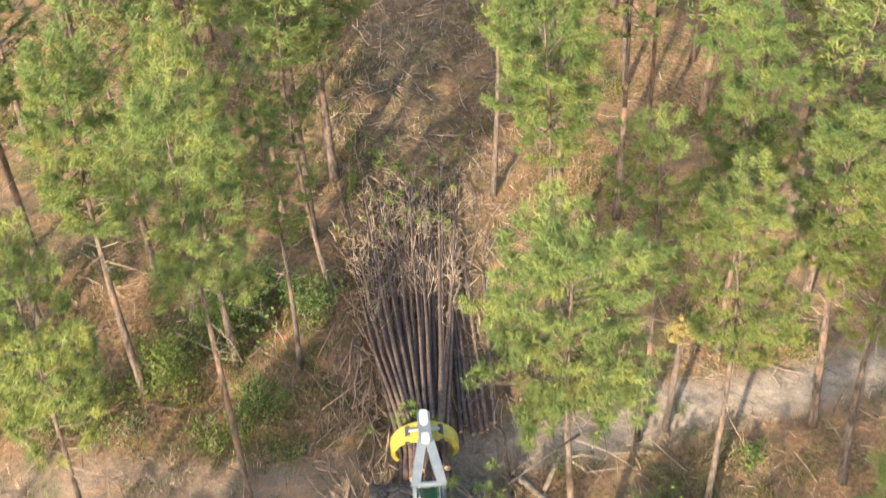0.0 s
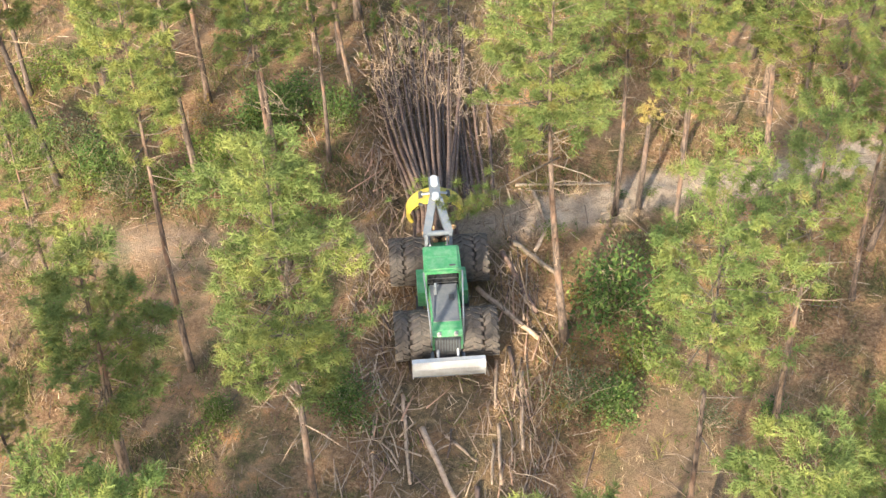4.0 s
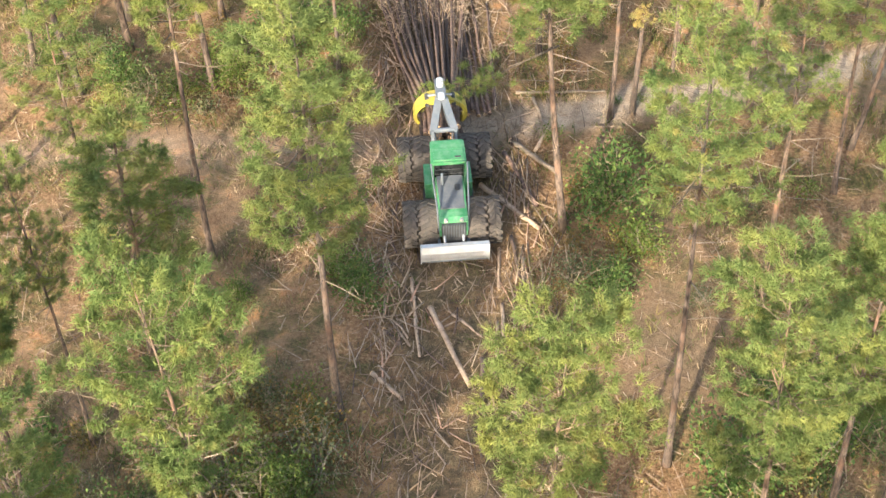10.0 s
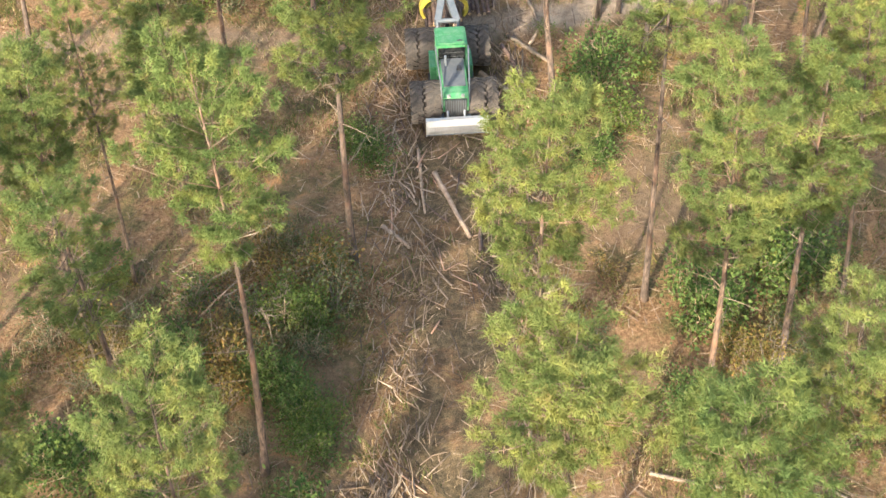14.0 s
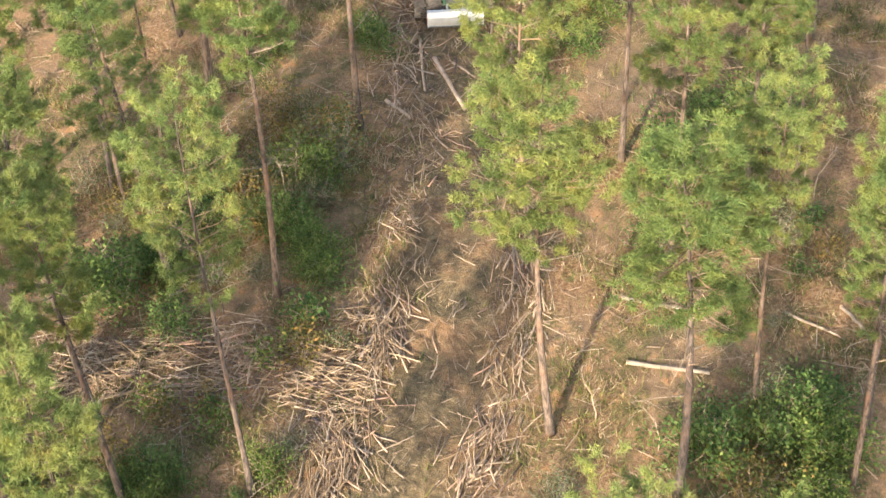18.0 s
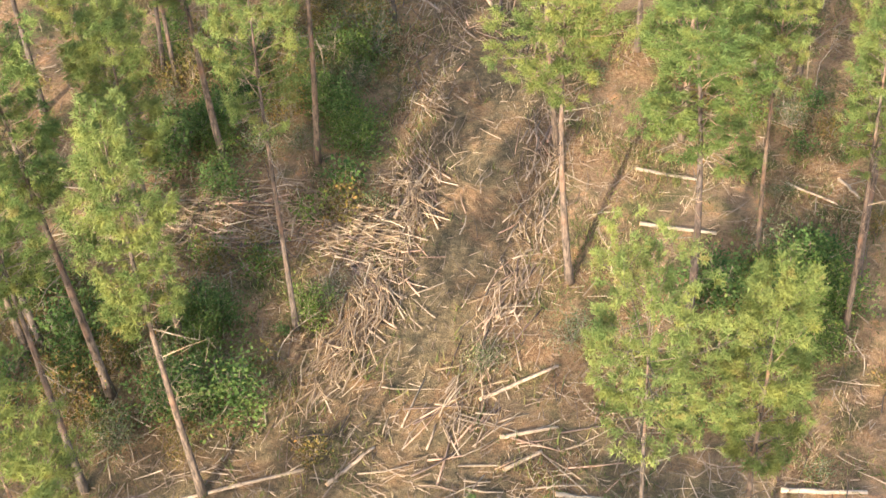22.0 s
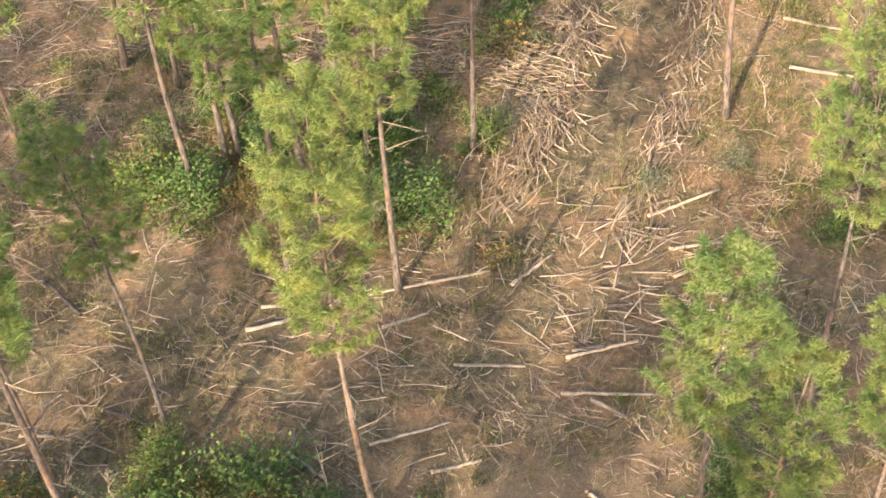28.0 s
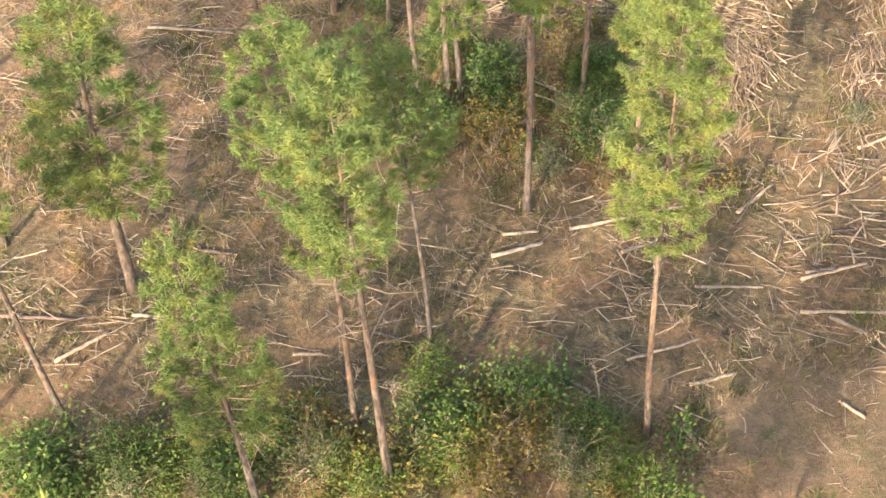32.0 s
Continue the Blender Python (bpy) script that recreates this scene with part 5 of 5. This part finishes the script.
def pole_heap(count, x_mid, x_wide, y0, y1, turn, wander, lo, hi, seed, material, words):
    """Cut poles and stripped tops lying in a loose heap, roughly side by side; x is taken from the trail's middle."""
    rng = np.random.default_rng(seed)
    for k in range(count):
        y = rng.uniform(y0, y1)
        x = x_mid + rng.normal(0, x_wide) + (float(trail_x(y)) if abs(turn - 90) < 45 else 0.0)
        ln = rng.uniform(lo, hi)
        a = math.radians(turn + rng.normal(0, wander))
        r = rng.uniform(0.018, 0.042)
        z = 0.02 + r + (rng.uniform(0.0, 0.09) if k % 3 else 0.0)
        dx, dy = math.cos(a) * ln / 2, math.sin(a) * ln / 2
        ends = [np.array([x + f * dx, y + f * dy, floor_at(x + f * dx, y + f * dy) + z]) for f in (-1, 0, 1)]
        ends[1] += rng.normal(0, 0.03, 3) * np.array([1, 1, 0])
        home = ends[1].copy()
        v, fc = stems([[(ends[0] - home, r), (ends[1] - home, r * 0.9), (ends[2] - home, r * 0.65)]], 6)
        if k % 3 == 2:
            base = len(joined_poles[0])
            joined_poles[0].extend(tuple(np.asarray(q) + home) for q in v)
            joined_poles[1].extend(tuple(int(i) + base for i in f) for f in fc)
            continue
        ob = new("pole", mesh_of("pole", v, fc, material[k % len(material)], True))
        ob.location = home
        tagged(ob, words[k % len(words)], "pole", "cut poles by the trail")


POLE_MATS = (M_LOG_PALE, M_POLE_PINK, M_LOG_PALE, M_POLE_PINK, M_LOG)
POLE_WORDS = ("pale dry cut pole lying beside the trail", "pinkish peeled pole lying in a slash heap", "grey-tan stripped pole lying beside the trail", "reddish peeled stick lying in a slash heap", "dark barked thin pole lying on soil")
pole_heap(60, 2.6, 0.65, 9.0, 25.0, 88, 14, 1.0, 3.2, 1, POLE_MATS, POLE_WORDS)
pole_heap(34, -2.3, 0.5, 13.0, 25.5, 92, 28, 0.6, 1.8, 2, POLE_MATS, POLE_WORDS)
pole_heap(80, -2.5, 0.65, -9.0, 1.5, 112, 30, 0.6, 2.0, 3, POLE_MATS, POLE_WORDS)
pole_heap(40, 2.3, 0.6, -9.0, 4.0, 80, 20, 0.7, 2.2, 4, POLE_MATS, POLE_WORDS)
pole_heap(70, -8.5, 2.8, -3.9, -0.6, 2, 22, 0.8, 2.6, 5, POLE_MATS, POLE_WORDS)
pole_heap(36, -0.2, 1.3, 5.0, 18.5, 95, 45, 0.5, 1.7, 7, POLE_MATS, POLE_WORDS)
pole_heap(36, 2.6, 0.6, -13.0, -5.0, 65, 22, 0.8, 2.4, 8, POLE_MATS, POLE_WORDS)
pole_heap(40, -2.0, 0.45, 17.0, 31.0, 92, 26, 0.5, 1.7, 10, POLE_MATS, POLE_WORDS)
pole_heap(24, -2.2, 0.45, 24.0, 33.0, 95, 22, 0.7, 2.0, 9, POLE_MATS, POLE_WORDS)
pole_heap(50, 0.5, 3.0, -17.5, -11.5, 25, 30, 0.7, 2.4, 6, POLE_MATS, POLE_WORDS)
tagged(new("scattered_poles", mesh_of("scattered_poles", *joined_poles, M_LOG_PALE, True)), "pale stripped poles and sticks scattered among the slash", "poles", kind="stuff")


def stump(x, y, r):
    ob = new("tree_stump")
    ob.location = (x, y, floor_at(x, y))
    v, fc = stems([[((0, 0, -0.2), r * 1.25), ((0, 0, 0.05), r * 1.12), ((0.01, 0, 0.28), r)]], 12)
    mesh_part("bark", mesh_of("bark", v, fc, M_BARK, True), ob)
    bm = bmesh.new()
    tube(bm, (0.01, 0, 0.275), (0.01, 0, 0.30), r * 0.94, sides=14)
    part("cut_face", bm, M_CUT, ob, "pale sawn top")
    tagged(ob, "low sawn pine stump with a pale cut top", "stump", "tree stumps")


def bare_sapling(x, y, height, tip_x, tip_y, seed):
    """A dead leafless sapling, bent over towards its tip."""
    rng = np.random.default_rng(seed)
    ob = new("bare_sapling")
    ob.location = (x, y, floor_at(x, y))
    line = []
    for i in range(6):
        f = i / 5
        line.append((np.array([tip_x * f * f, tip_y * f * f, height * (f - 0.25 * f * f) - (0.1 if i == 0 else 0)]) + rng.normal(0, 0.03, 3), 0.030 * (1 - 0.8 * f)))
    v, fc = stems([line], 6)
    mesh_part("stem", mesh_of("stem", v, fc, M_BRANCH, True), ob)
    for k in range(9):
        f = rng.uniform(0.35, 1.0)
        i = min(int(f * 5), 4)
        p = line[i][0] + (line[i + 1][0] - line[i][0]) * (f * 5 - i)
        w = rng.normal(0, 0.5, 3) + np.array([tip_x, tip_y, height]) / height * 0.5
        q = p + w * rng.uniform(0.4, 0.9)
        v, fc = stems([[(p, 0.013), ((p + q) / 2 + rng.normal(0, 0.05, 3), 0.009), (q, 0.004)], [((p + q) / 2, 0.007), ((p + q) / 2 + rng.normal(0, 0.25, 3), 0.003)]], 4)
        mesh_part("twig", mesh_of("twig", v, fc, M_BRANCH, True), ob)
    tagged(ob, "dead leafless pale sapling standing in the undergrowth", "sapling", "dead saplings")


stump(-6.7, 4.2, 0.15)
stump(-18.2, 3.4, 0.16)
stump(-21.1, -9.5, 0.15)
stump(-11.7, -25.9, 0.16)
bare_sapling(-4.9, 31.3, 2.6, -1.9, 1.0, 1)
bare_sapling(14.9, 7.1, 4.2, -0.6, 0.4, 2)
bare_sapling(15.1, 6.5, 3.6, 0.7, 0.2, 3)
bare_sapling(-6.8, -9.6, 2.4, 1.7, 1.0, 4)
bare_sapling(7.6, -6.2, 2.8, -0.8, 0.3, 5)
bare_sapling(-16.2, 19.5, 3.2, 0.9, 0.8, 6)
bare_sapling(-6.0, 7.7, 3.4, 0.3, 0.1, 7)
bare_sapling(-6.3, 6.6, 3.0, -0.4, 0.3, 8)
bare_sapling(-9.8, -13.0, 2.8, 0.2, 0.3, 9)
bare_sapling(-17.7, -14.6, 1.8, 1.5, 0.6, 10)
bare_sapling(14.1, -10.1, 2.6, -1.0, 0.3, 11)
bare_sapling(5.5, -5.0, 2.2, -0.6, 0.9, 12)
shrub(4.5, -16.7, 0.55, "bright", 2.4)
shrub(7.8, 19.3, 0.8, "rusty")
shrub(5.1, 19.3, 0.6, "rusty", 0.7)


wild = random.Random(33)
for x0, x1, y0, y1, count in ((-13.0, -4.0, -14.0, 0.0, 16), (-14.0, -4.5, 2.0, 13.0, 13), (-25.0, -7.0, -31.0, -24.0, 26), (8.5, 15.5, -10.0, 12.0, 22), (-16.0, -4.0, 27.0, 36.0, 14), (-22.0, -13.5, -14.0, -6.0, 12), (5.0, 15.0, 16.0, 24.0, 10)):
    for k in range(count):
        shrub(wild.uniform(x0, x1), wild.uniform(y0, y1), wild.uniform(0.6, 1.25), wild.choice(["low_dark", "low_grey", "low_bright", "low_rusty", "grey"]), wild.uniform(0.7, 1.1))

# taller broadleaf growth in the shade between the pines
wild = random.Random(57)
for x0, x1, y0, y1, count in ((-15.5, -8.0, -0.5, 8.0, 13), (-8.0, -4.2, 2.0, 8.0, 6), (-16.5, -8.5, -13.5, -5.5, 12), (9.5, 15.0, 3.0, 11.0, 7), (8.5, 14.5, -11.0, -5.0, 7), (-9.0, -4.0, 7.5, 12.0, 5), (-16.0, -7.0, 28.0, 34.0, 6)):
    for k in range(count):
        shrub(wild.uniform(x0, x1), wild.uniform(y0, y1), wild.uniform(0.8, 1.5), wild.choice(["dark", "dark", "bright", "grey", "rusty"]), wild.uniform(0.9, 1.4))

# the thicket south of the landing
wild = random.Random(71)
for k in range(34):
    x = -29.0 + 20.5 * (k + wild.random()) / 34
    y = wild.uniform(-29.0, -24.6 if x > -19 else -25.8)
    kind = wild.choice(["dark", "grey", "bright", "rusty", "grey", "low_dark", "low_rusty"])
    shrub(x, y, wild.uniform(0.9, 1.5), kind, wild.uniform(0.8, 1.3))
for k, (x, y) in enumerate(((-22.6, -25.6), (-18.6, -24.8), (-16.8, -25.4), (-25.6, -26.4), (-13.0, -25.6), (-10.2, -24.6))):
    bare_sapling(x, y, wild.uniform(1.6, 2.8), wild.uniform(-1.2, 1.2), wild.uniform(-0.3, 0.9), 20 + k)
